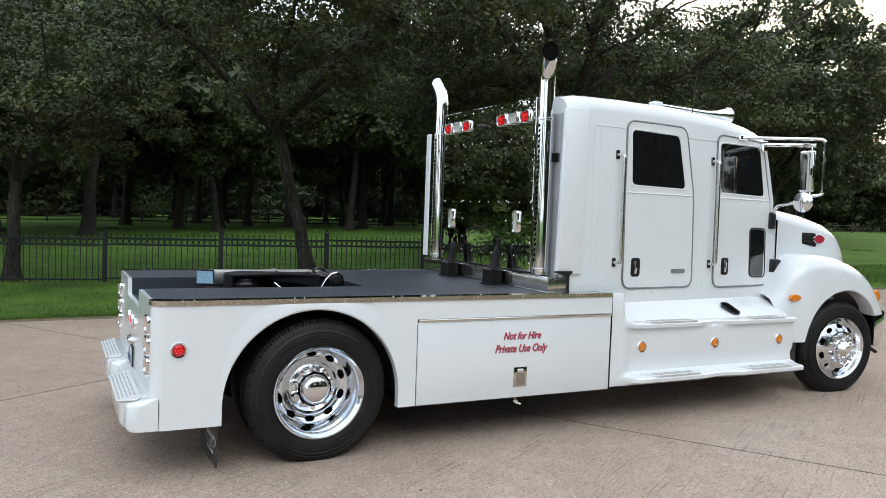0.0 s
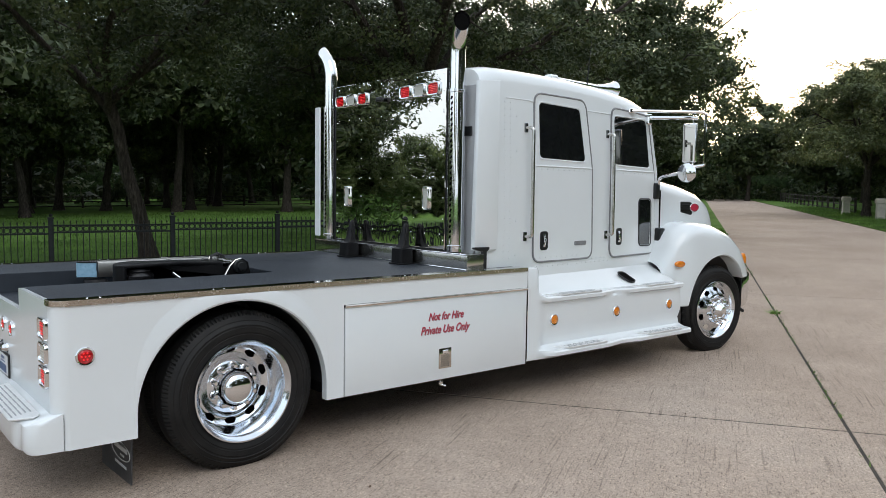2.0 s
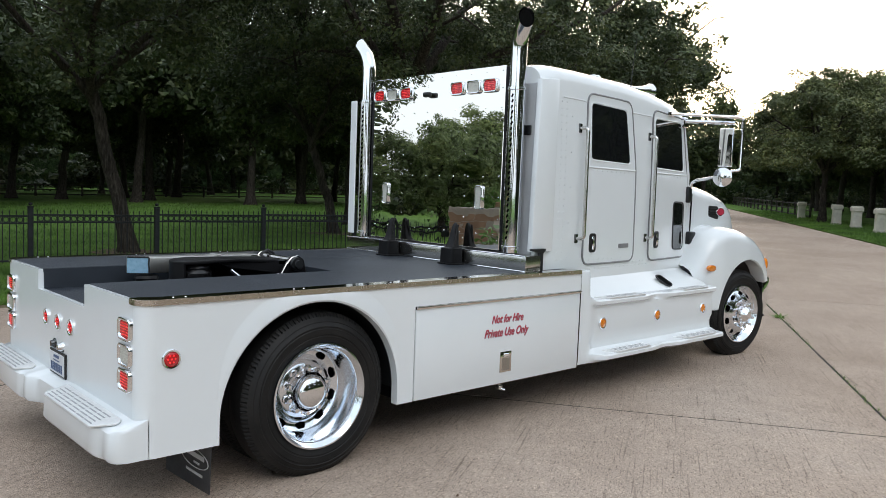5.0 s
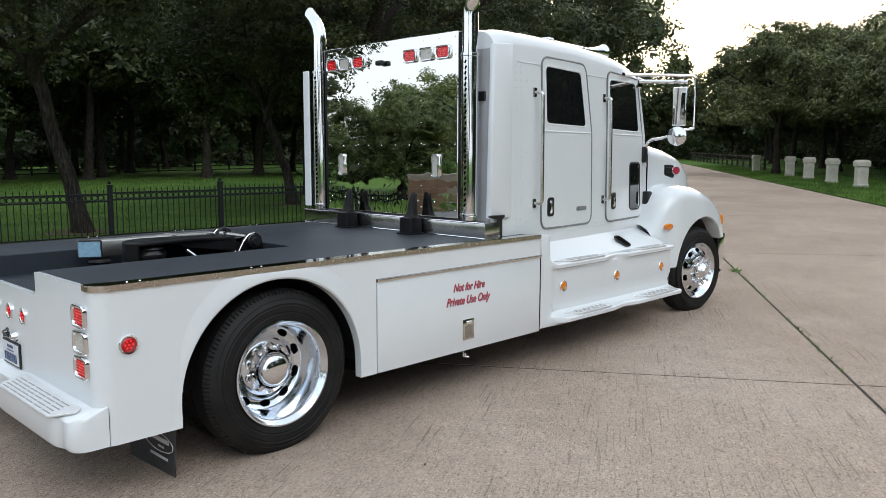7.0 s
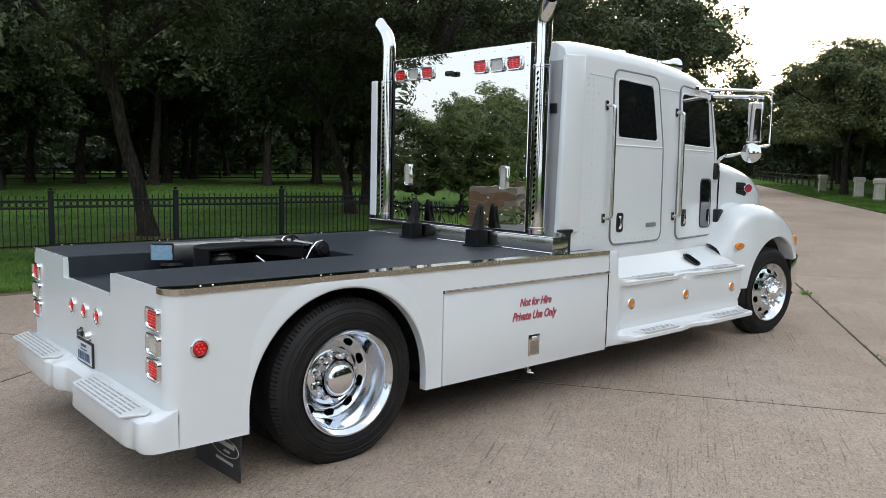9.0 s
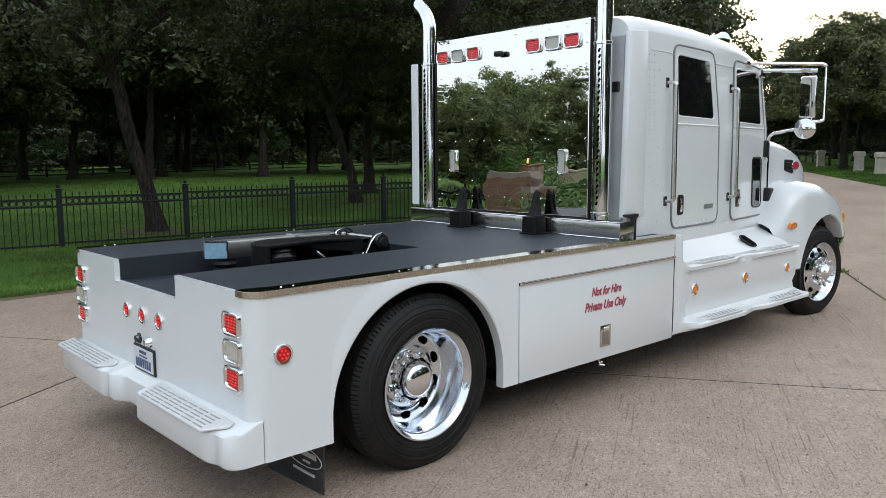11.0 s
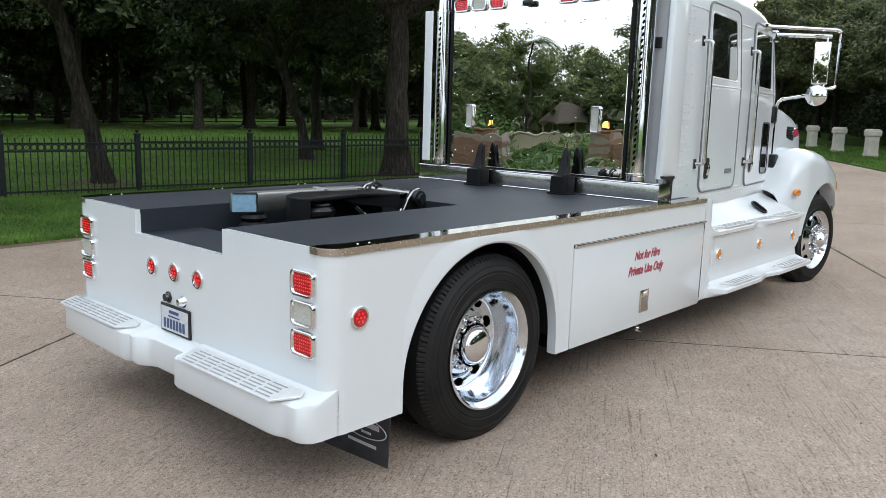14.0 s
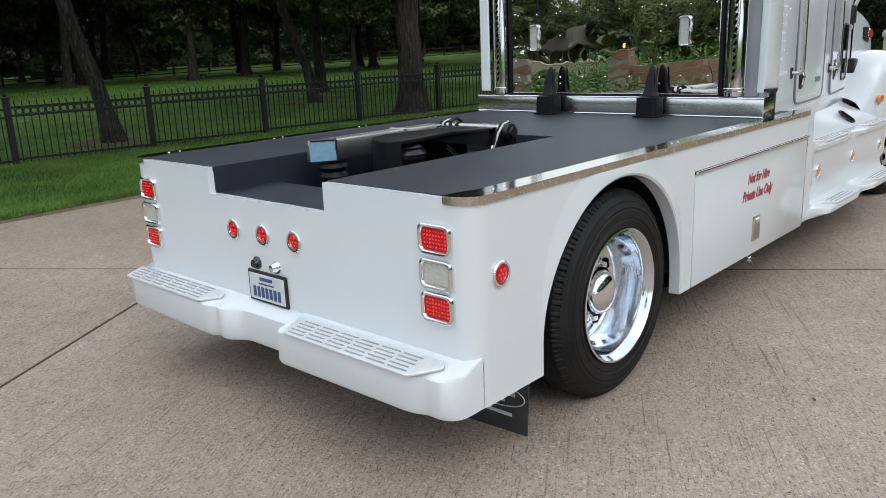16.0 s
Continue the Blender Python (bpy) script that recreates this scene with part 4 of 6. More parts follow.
def box_lamp(parent, m, w, h, lens, label):
    """A rounded oblong lamp in a chrome surround; its face towards -y."""
    secs = []
    for s, y in ((1.0, 0.004), (1.0, -0.012), (0.965, -0.019), (0.90, -0.022), (0.79, -0.0215), (0.73, -0.017), (0.70, -0.006), (0.69, 0.0)):
        k = min(w, h) * (1 - s) / 2
        secs.append([(x, y, z) for x, z in round_rect(-w / 2 + k, w / 2 - k, -h / 2 + k, h / 2 - k, min(w, h) * 0.24 * s)])
    bez = part("lamp_bezel", loft(secs, cap=False, closed=True), chrome, parent, label)
    bez.matrix_basis = m
    k = min(w, h) * 0.15
    part("lens", prism(round_rect(-w / 2 + k, w / 2 - k, -h / 2 + k, h / 2 - k, min(w, h) * 0.12), "y", -0.010, 0.0, 0.003, 1), lens, bez)
    cols, rows = max(3, int(w / 0.016)), max(3, int(h / 0.016))
    dots = []
    iw, ih = w - 2.6 * k, h - 2.6 * k
    for i in range(cols - 2):
        for j in range(rows - 2):
            x, z = -iw / 2 + (i + 0.5) * iw / (cols - 2), -ih / 2 + (j + 0.5) * ih / (rows - 2)
            q = 0.0016 + 0.0022 * ((i * 7 + j * 13 + i * j) % 5) / 4
            dots.append(box(x - q, x + q, -0.0118, -0.009, z - q, z + q))
    part("led", merge(*dots), lamp_bulb if lens is red_lens else clear_lens, bez, smooth=0)
    return bez


TO_REAR = Matrix.Rotation(radians(-90), 4, "Z")     # turns a lamp that faces -y to face -x
for y in (0.172, 2.368):
    for z, lens, lab in ((1.008, red_lens, "red tail lamp in chrome"), (0.868, clear_lens, "clear reversing lamp in chrome"), (0.733, red_lens, "red tail lamp in chrome")):
        box_lamp(truck, Matrix.Translation((0.0, y, z)) @ TO_REAR, 0.17, 0.125, lens, lab)
for y in (1.061, 1.304, 1.548):
    round_lamp(truck, Matrix.Translation((0.0, y, 0.877)) @ TO_REAR, 0.052, red_lens, "round red marker lamp")
round_lamp(truck, Matrix.Translation((0.169, 0.0, 0.858)), 0.054, red_lens, "round red side marker lamp")

# number plate: bars only
plate = part("number_plate", box(-0.012, 0.0, 1.145, 1.455, 0.53, 0.69, 0.004, 1), black_plastic, truck, "number plate in a black frame")
part("plate_face", box(-0.0165, -0.011, 1.16, 1.44, 0.543, 0.676, 0.002, 1), plate_white, plate)
part("plate_bars", merge(*[box(-0.019, -0.0155, 1.19 + 0.033 * k, 1.211 + 0.033 * k, 0.558, 0.612) for k in range(7)], box(-0.019, -0.0155, 1.25, 1.35, 0.645, 0.662), box(-0.019, -0.0155, 1.24, 1.36, 0.625, 0.632)), plate_blue, plate, smooth=0)
part("plate_socket", moved(lathe([(0, -0.03), (0.02, -0.028), (0.024, -0.01), (0.032, -0.006), (0.034, 0.004)], 12), Matrix.Translation((0, 1.378, 0.727)) @ TO_REAR), dark_steel, truck)
part("plate_lamp", moved(lathe([(0, -0.04), (0.018, -0.034), (0.026, -0.015), (0.032, -0.004), (0.034, 0.004)], 14), Matrix.Translation((0, 1.225, 0.727)) @ TO_REAR), chrome, truck)

# -- rear step bumper --
def bumper():
    secs = []
    out = [(0.0, 0.04), (0.0, -0.05), (0.003, -0.075), (0.011, -0.098), (0.024, -0.117), (0.042, -0.13), (0.065, -0.138), (0.09, -0.141), (0.115, -0.139), (0.14, -0.141), (0.165, -0.15), (0.19, -0.159), (0.22, -0.164), (0.26, -0.166), (1.03, -0.166), (1.036, -0.08), (1.40, -0.08), (1.45, -0.10), (1.50, -0.135), (1.55, -0.142), (1.59, -0.130), (1.63, -0.148), (1.67, -0.155), (2.44, -0.135), (2.50, -0.12), (2.522, -0.09), (2.522, 0.04)]
    for y, x in out:
        lo = 0.334
        secs.append([(0.05, y, 0.546), (x + 0.014, y, 0.508), (x, y, 0.493), (x - 0.004, y, 0.36), (x + 0.012, y, lo), (0.05, y, lo)])
    return loft(secs, closed=True)


bump_ob = part("rear_bumper", bumper(), white_paint, truck, smooth=38)
sheared = Matrix(((1, 0, 0, 0), (0, 1, 0, 0), (0.19, 0, 1, 0.0355), (0, 0, 0, 1)))
for y0, y1, xo in ((0.18, 0.97, -0.186), (1.70, 2.475, -0.160)):
    pts = [(xo, y1), (xo - 0.004, y0), (-0.085, y0 - 0.10), (-0.045, y0 - 0.07), (-0.04, y1 + 0.03)]
    pad = part("step_tread", bevelled(moved(prism(round_poly(pts, 0.018), "z", 0.502, 0.514), sheared), 0.003, 1, 60), tread_aluminium, bump_ob, "aluminium grip tread")
    # thin grey strips put the shade of the tread's slots in as colour
    slot_piece, step = None, (y1 - y0 - 0.03) / 6
    for i in range(5):
        for j in range(6):
            at = sheared @ Matrix.Translation((xo + 0.016 + 0.024 * i, y0 + 0.02 + j * step + 0.012 * (i % 2), 0.514))
            if slot_piece is None:
                slot_piece = part("grip_rib", box(-0.0042, 0.0042, 0.0, step - 0.022, 0, 0.0025, 0.0008, 1), slot_grey, pad)
                slot_piece.matrix_basis = at
            else:
                share(slot_piece, at, pad)
part("tow_hook", tube([(0.06, 1.08, 0.36), (-0.02, 1.08, 0.31), (-0.04, 1.08, 0.29), (0.0, 1.08, 0.27), (0.08, 1.08, 0.29)], 0.02, 8), pit_black, truck)

# mud flaps with bars in place of the lettering
for flip in (False, True):
    y0, y1 = (0.06, 0.66) if not flip else (mir(0.66), mir(0.06))
    fl = part("mud_flap", merge(prism([(y0, 0.40), (y0 + 0.02, 0.02), (y1, 0.0), (y1, 0.40)], "x", 0.435, 0.445, 0.002, 1)), flap_rubber, truck, "black rubber mud flap")
    if not flip:
        ring = [(0.433, 0.262 + 0.175 * math.cos(a), 0.19 + 0.055 * math.sin(a)) for a in np.linspace(0, 2 * math.pi, 33)]
        part("flap_print", merge(tube(ring, 0.003, 6), box(0.431, 0.436, 0.14, 0.38, 0.195, 0.222), box(0.431, 0.436, 0.20, 0.27, 0.160, 0.171), box(0.431, 0.436, 0.16, 0.37, 0.095, 0.110)), print_grey, fl)
    part("flap_bracket", box(0.43, 0.45, y0, y1, 0.36, 0.4, 0.004, 1), chrome, fl)

# -- tool box door on the flank --
door = part("toolbox_door", box(1.893, 3.712, -0.004, 0.03, 0.35, 0.985, 0.006, 2), white_paint, truck)
part("gap_frame", box(1.886, 3.718, 0.008, 0.034, 0.352, 1.0), dark_gap, truck)
part("hinge_strip", merge(box(1.893, 3.716, -0.012, -0.002, 0.985, 1.006, 0.003, 1), tube([(1.893, -0.012, 1.001), (3.716, -0.012, 1.001)], 0.007, 8)), steel_trim, door)
part("end_gap", box(3.7205, 3.730, 0.006, 0.03, 0.35, DECK), dark_gap, truck)
latch = part("door_latch", merge(box(2.747, 2.873, -0.011, -0.003, 0.436, 0.596, 0.01, 2)), steel_trim, door, "stainless paddle latch")
part("paddle", box(2.767, 2.853, -0.0125, -0.010, 0.450, 0.545, 0.004, 1), satin_steel, latch)
part("pull", box(2.782, 2.838, -0.02, -0.010, 0.552, 0.582, 0.006, 1), chrome, latch)
part("lock_lever", merge(tube([(2.79, 0.03, 0.35), (2.79, 0.03, 0.30), (2.84, 0.02, 0.285)], 0.009, 8), box(2.77, 2.81, 0.01, 0.05, 0.305, 0.325, 0.003, 1)), chrome, truck)


def lettering(words, x, z, size, material, parent, y, shift=(0, 0)):
    cu = bpy.data.curves.new("lettering", "FONT")
    cu.body, cu.size, cu.shear, cu.align_x, cu.extrude, cu.offset = words, size, 0.35, "CENTER", 0.0008, 0.0016
    tmp = new("scratch_text", cu)
    dg = bpy.context.evaluated_depsgraph_get()
    me = bpy.data.meshes.new_from_object(tmp.evaluated_get(dg))
    bpy.data.objects.remove(tmp)
    me.materials.clear()
    me.materials.append(material)
    ob = new("lettering", me)
    ob.parent = parent
    ob.matrix_basis = Matrix.Translation((x + shift[0], y, z + shift[1])) @ Matrix.Rotation(radians(90), 4, "X") @ Matrix.Diagonal((0.80, 1, 1, 1))
    return ob


for words, x, z, h in (("Not for Hire", 2.815, 0.824, 0.084), ("Private Use Only", 2.808, 0.720, 0.088)):
    t1 = lettering(words, x, z, h, letter_shadow, door, -0.0046, (0.005, -0.005))
    t2 = lettering(words, x, z, h, letter_red, door, -0.0056)
    t2["label"] = "red slanted lettering"

# chassis and the dark space under the bed
part("chassis", merge(box(0.1, 6.9, 0.84, 0.92, 0.62, 0.9, 0.01, 1), box(0.1, 6.9, 1.60, 1.68, 0.62, 0.9, 0.01, 1), *[box(x, x + 0.1, 0.92, 1.60, 0.66, 0.86) for x in (0.3, 1.9, 3.2, 4.6, 5.9)]), pit_black, truck)
part("bed_frame", merge(box(0.05, 3.68, 0.05, 0.82, DECK - 0.06, DECK - 0.031), box(0.05, 3.68, 1.76, 2.47, DECK - 0.06, DECK - 0.031), box(1.80, 1.84, 0.05, 2.47, 0.36, 1.1), box(0.43, 0.445, 0.05, 2.47, 0.36, 1.0), box(1.84, 3.68, 0.05, 0.75, 0.36, 0.39), box(1.84, 3.68, 1.8, 2.47, 0.36, 0.39)), pit_black, truck)
part("air_tank", merge(tube([(2.0, 1.0, 0.52), (3.3, 1.0, 0.52)], 0.15, 20), tube([(2.0, 1.55, 0.5), (3.1, 1.55, 0.5)], 0.14, 20)), pit_black, truck)
part("drive_shaft", tube([(1.25, MID, 0.52), (5.6, MID, 0.68)], 0.06, 12), pit_black, truck)
part("spring_pack", merge(*[box(0.6, 1.65, yy, yy + 0.09, 0.60, 0.70, 0.02, 1) for yy in (0.82, 1.61)]), pit_black, truck)
secs = [[(x, y, z) for y in (0.04, 0.82)] for x, z in arc(ARCH_X, ARCH_Z, ARCH_R + 0.012, 180, 0, 20)]
part("wheel_well", loft(secs, cap=False), black_plastic, truck)
part("rear_axle", merge(tube([(1.115, 0.3, 0.51), (1.115, 2.22, 0.51)], 0.09, 12), moved(lathe([(0, -0.2), (0.16, -0.16), (0.2, 0), (0.16, 0.16), (0, 0.2)], 20), Matrix.Translation((1.115, MID, 0.51)))), pit_black, truck)


# -- wheels --
def tyre(r, w, rim_r):
    n = 480
    ribs = [(r - 0.052, 0.0065), (r - 0.056, 0.004), (r - 0.06, 0.0062), (r - 0.068, 0.003), (r - 0.075, -0.002), (rim_r + 0.10, -0.0075), (rim_r + 0.096, -0.0045), (rim_r + 0.088, -0.0045), (rim_r + 0.084, -0.009), (rim_r + 0.05, -0.0075), (rim_r + 0.047, -0.0035), (rim_r + 0.04, -0.003), (rim_r + 0.037, -0.006)]
    prof = [(rim_r - 0.015, w - 0.02), (rim_r + 0.02, w), (rim_r + 0.08, w + 0.008), (r - 0.06, w - 0.01), (r - 0.012, w - 0.045), (r, w - 0.07), (r + 0.002, w * 0.5), (r, 0.062), (r - 0.0005, 0.057), (r - 0.005, 0.046), (r - 0.024, 0.027), (r - 0.028, 0.0245), (r - 0.046, 0.014)] + ribs + [(rim_r + 0.02, 0.0), (rim_r, 0.006), (rim_r - 0.012, 0.02)]
    bm = lathe(prof, n)
    bm.verts.ensure_lookup_table()
    # cross cuts in the shoulder, uneven in length as on a worn tread
    for i in (9, 10):
        for k in range(0, n, 4):
            deep = 0.0085 if (k // 4) % 2 else 0.0055
            v = bm.verts[i * n + k]
            s = 1 - deep / math.hypot(v.co.x, v.co.z)
            v.co.x *= s
            v.co.z *= s
            v.co.y += deep * 0.6
    return bm


def wheel(x, y, z, r, rim_r, dished, flip=False, steer=0.0):
    """A wheel on the right flank; its outer face at depth y. The left one is the same turned about."""
    m = Matrix.Translation((x, y, z)) if not flip else Matrix.Translation((x, mir(y), z)) @ Matrix.Rotation(math.pi, 4, "Z")
    m = m @ Matrix.Rotation(radians(steer), 4, "Z")
    root = part("wheel", lathe([(rim_r * 0.5, 0.275), (rim_r * 0.86, 0.275), (rim_r * 0.86, 0.30), (0.0, 0.30)], 32), dark_gap, truck, "truck wheel with a polished rim")
    root.matrix_basis = m
    part("tyre", tyre(r, 0.26, rim_r), rubber, root, "worn black tyre")
    if dished:
        part("tyre", moved(tyre(r, 0.26, rim_r), Matrix.Translation((0, 0.31, 0))), rubber, root)
        prof = [(rim_r - 0.012, 0.02), (rim_r, 0.004), (rim_r - 0.002, -0.006), (rim_r - 0.012, -0.008), (rim_r - 0.02, 0.002), (rim_r - 0.03, 0.014), (rim_r - 0.040, 0.022), (rim_r - 0.043, 0.05), (rim_r - 0.047, 0.09), (rim_r - 0.051, 0.13), (rim_r - 0.055, 0.165), (rim_r - 0.058, 0.185), (rim_r - 0.062, 0.198)]
        prof += [(rim_r - 0.066 - 0.064 * k / 16, 0.206 + 0.030 * math.sin(k / 16 * math.pi / 2) - 0.014 * (k / 16) ** 3) for k in range(17)]
        prof += [(0.195, 0.216), (0.184, 0.200), (0.176, 0.190), (0.118, 0.188), (0.115, 0.18)]
        hub_y, hub = 0.178, [(0.130, 0.012), (0.129, -0.004), (0.122, -0.012), (0.121, -0.05), (0.125, -0.058), (0.124, 0.012), (0.122, -0.004), (0.112, -0.012), (0.11, -0.05), (0.114, -0.058), (0.113, -0.07), (0.104, -0.092), (0.085, -0.108), (0.055, -0.118), (0.025, -0.122), (0, -0.123)]
        nut_y, nut_l, hole_r = 0.188, 0.055, rim_r - 0.095
    else:
        prof = [(rim_r - 0.012, 0.02), (rim_r, 0.004), (rim_r - 0.002, -0.006), (rim_r - 0.012, -0.008), (rim_r - 0.02, 0.004), (rim_r - 0.034, 0.02), (rim_r - 0.046, 0.05)]
        prof += [(rim_r - 0.05 - 0.10 * k / 12, 0.052 - 0.062 * (k / 12) ** 0.8) for k in range(13)]
        prof += [(0.168, -0.014), (0.112, -0.016), (0.11, -0.01)]
        hub_y, hub = -0.01, [(0.112, 0.0), (0.11, -0.02), (0.095, -0.03), (0.09, -0.05), (0.07, -0.075), (0.045, -0.09), (0.04, -0.1), (0, -0.104)]
        nut_y, nut_l, hole_r = -0.016, 0.062, rim_r - 0.098

    def gap(rr, a):
        if abs(rr - hole_r) > 0.036:
            return False
        d = (a * 10 / (2 * math.pi)) % 1.0 - 0.5
        return (d * 2 * math.pi / 10 * hole_r / 0.038) ** 2 + ((rr - hole_r) / 0.022) ** 2 < 1

    part("rim", lathe(prof, 200, gap), polished_rim, root, "polished aluminium rim with ten oval holes", smooth=50)
    part("hub_cap", moved(lathe(hub, 40), Matrix.Translation((0, hub_y, 0))), chrome, root, "chrome hub cap")
    n0 = None
    for k in range(10):
        a = 2 * math.pi * (k + 0.5) / 10
        m4 = Matrix.Translation((0.1425 * math.cos(a), nut_y, 0.1425 * math.sin(a)))
        if n0 is None:
            n0 = part("lug_nut", lathe([(0.026, 0.0), (0.026, -0.01), (0.019, -0.014), (0.018, -nut_l * 0.8), (0.013, -nut_l), (0, -nut_l - 0.002)], 12), chrome, root)
            n0.matrix_basis = m4
        else:
            share(n0, m4, root)
    return root


for flip in (False, True):
    wheel(1.143, 0.02, 0.502, 0.522, 0.337, True, flip)
    wheel(6.88, 0.125, 0.532, 0.495, 0.328, False, flip, -7.0)

# -- headache rack with the stacks --
beam = part("rack_beam", prism([(3.115, DECK + 0.001), (3.30, DECK + 0.001), (3.30, 1.305), (3.115, 1.305)], "y", 0.10, 2.51, 0.004, 2), beam_steel, truck, "satin stainless base beam")
# thin chrome tubes added to stand for the highlights along the beam's edges
for z in (DECK + 0.006, 1.303):
    part("beam_edge", tube([(3.116, 0.102, z), (3.116, 2.508, z)], 0.006, 8), chrome, beam, "chrome line added for the beam's edge highlight")
rack = part("rack_plate", merge(box(3.145, 3.16, 0.428, 2.16, 1.325, 2.84, 0.004, 1)), mirror_sheet, truck, "mirror-polished stainless headache rack")
part("rack_frame", merge(box(3.150, 3.17, 0.402, 0.430, 1.316, 2.83, 0.004, 1), box(3.150, 3.19, 2.158, 2.2, 1.316, 2.83, 0.004, 1), box(3.150, 3.19, 0.4, 2.16, 1.316, 1.33, 0.002, 1)), pit_black, rack)
riv = part("rivet", lathe([(0, -0.005), (0.005, -0.0035), (0.007, 0)], 8), chrome, rack)
RIVETS = [(0.46 + 0.182 * k, z) for z in (2.80, 2.50, 1.93) for k in range(10)]
RIVETS += [(y, 1.40 + 0.18 * k) for y in (0.455, 0.86, 1.70, 2.13) for k in range(8)] + [(0.5 + 0.2 * k, 1.45) for k in range(9)]
for k, (y, z) in enumerate(RIVETS):
    m4 = Matrix.Translation((3.145, y, z)) @ TO_REAR
    if k:
        share(riv, m4, rack)
    else:
        riv.matrix_basis = m4
for y, lens in ((0.588, red_lens), (0.783, clear_lens), (0.983, red_lens), (1.672, red_lens), (1.868, clear_lens), (2.063, red_lens)):
    box_lamp(rack, Matrix.Translation((3.143, y, 2.685)) @ TO_REAR, 0.165, 0.115, lens, "red work lamp in chrome" if lens is red_lens else "clear work lamp in chrome")
for y in (0.675, 1.935):
    box_lamp(rack, Matrix.Translation((3.143, y, 1.755)) @ TO_REAR, 0.088, 0.20, clear_lens, "tall clear lamp in chrome")
cam_box = part("rear_camera", bevelled(box(3.085, 3.13, 1.30, 1.385, 2.63, 2.675), 0.012, 2), black_plastic, rack, "small black rear-view camera")
part("camera_arm", merge(tube([(3.145, 1.40, 2.655), (3.11, 1.38, 2.655)], 0.012, 8), box(3.13, 3.146, 1.385, 1.43, 2.64, 2.67, 0.004, 1)), chrome, cam_box)


def stack(cx, y, out, back_turn=0.0):
    """An exhaust stack: perforated guard below, polished pipe, turned-out mouth. out: which way it turns."""
    root = part("exhaust_pipe", tube([(cx, y, 1.316), (cx, y, 2.66)], 0.074, 28), chrome, truck, "polished chrome exhaust stack")
    dx, dy = -math.sin(radians(back_turn)), out * math.cos(radians(back_turn))
    path = [(cx, y, 2.62), (cx, y, 2.8), (cx, y, 2.95)] + [(cx + dx * h, y + dy * h, 2.95 + 0.26 * math.sin(radians(a))) for a in range(6, 49, 6) for h in [0.26 * (1 - math.cos(radians(a)))]]
    path += [(cx + dx * (0.086 + q), y + dy * (0.086 + q), 3.143 + 0.9 * q) for q in (0.05, 0.1, 0.16, 0.22)]

    def cut_pipe(r, back, fill):
        p = tube(path, r, 32, cap=False)
        c = bmesh.ops.bisect_plane(p, geom=p.verts[:] + p.edges[:] + p.faces[:], plane_co=(cx + dx * (0.135 - back), y + dy * (0.135 - back), 3.2), plane_no=(dx, dy, 0.12), clear_outer=True)
        if fill:
            bmesh.ops.contextual_create(p, geom=[e for e in c["geom_cut"] if isinstance(e, bmesh.types.BMEdge)])
        return p

    part("pipe", cut_pipe(0.067, 0.0, False), chrome, root)
    # near-black fill just inside the mouth stands for the pipe's shaded inside
    part("bore", cut_pipe(0.063, 0.012, True), dark_gap, root, "black face closing the pipe bore, standing for its shaded inside")
    for z in (1.36, 2.64):
        part("clamp", moved(lathe([(0.076, -0.012), (0.079, -0.008), (0.079, 0.008), (0.076, 0.012)], 28), Matrix.Translation((cx, y, z)) @ Matrix.Rotation(radians(90), 4, "X")), chrome, root)
    # near-black pieces on the closed guard stand for the shade in its slots
    holes = []
    for k in range(27):
        a = radians(191 + 3 * (k % 2))
        m4 = Matrix.Translation((cx + 0.074 * math.cos(a), y + 0.074 * math.sin(a), 1.44 + 0.044 * k)) @ Matrix.Rotation(a - radians(270), 4, "Z") @ Matrix.Rotation(radians(24), 4, "Y")
        holes.append(moved(prism(round_rect(-0.0075, 0.0075, -0.015, 0.015, 0.007, 3), "y", -0.002, 0.004), m4))
    part("slot_pattern", merge(*holes), dark_gap, root, smooth=0)
    return root


part("side_strip", box(3.055, 3.075, 2.335, 2.425, 1.345, 2.65, 0.006, 1), white_paint, rack, "pale vertical edge strip")
stack(3.18, 0.327, -1, 28)
stack(3.16, 2.285, 1)
for y in (0.872, 1.732):
    base = [(2.955, y - 0.085), (3.109, y - 0.085), (3.109, y + 0.085), (2.955, y + 0.085)]
    secs = []
    for z, k, fx in ((DECK + 0.001, 1.16, 0), (DECK + 0.011, 1.16, 0), (DECK + 0.013, 0.95, 0), (1.312, 0.90, 0.0), (1.322, 0.60, 0.01), (1.36, 0.46, 0.03), (1.44, 0.36, 0.045), (1.50, 0.25, 0.055), (1.525, 0.14, 0.06), (1.53, 0.06, 0.06)):
        cx = 3.032 + fx * 0.6
        secs.append([(cx + (px - 3.032) * k, y + (py - y) * k, z) for px, py in round_poly(base, 0.035, 4)])
    horn = part("guide_horn", loft(secs, closed=True), pit_black, truck, "black rubber guide horn on the deck")
    part("horn_rib", prism([(2.99, 1.19), (3.055, 1.515), (3.07, 1.515), (3.01, 1.19)], "y", y - 0.044, y - 0.034, 0.002, 1), rubber, horn)
part("rack_bracket", prism([(3.302, 1.18), (3.34, 1.18), (3.34, 1.32), (3.37, 1.345), (3.37, 1.36), (3.20, 1.36), (3.20, 1.345), (3.302, 1.32)], "y", 0.105, 0.14, 0.003, 1), black_plastic, truck)

# -- cab --
SIDE = [(3.30, 0.166), (3.86, 0.195), (4.4, 0.235), (4.76, 0.272), (5.22, 0.315), (5.93, 0.42), (6.2, 0.45)]
ROOF = [(3.30, 2.83), (3.38, 2.87), (3.7, 2.885), (4.5, 2.885), (5.0, 2.865), (5.5, 2.83), (5.8, 2.79), (5.97, 2.72)]


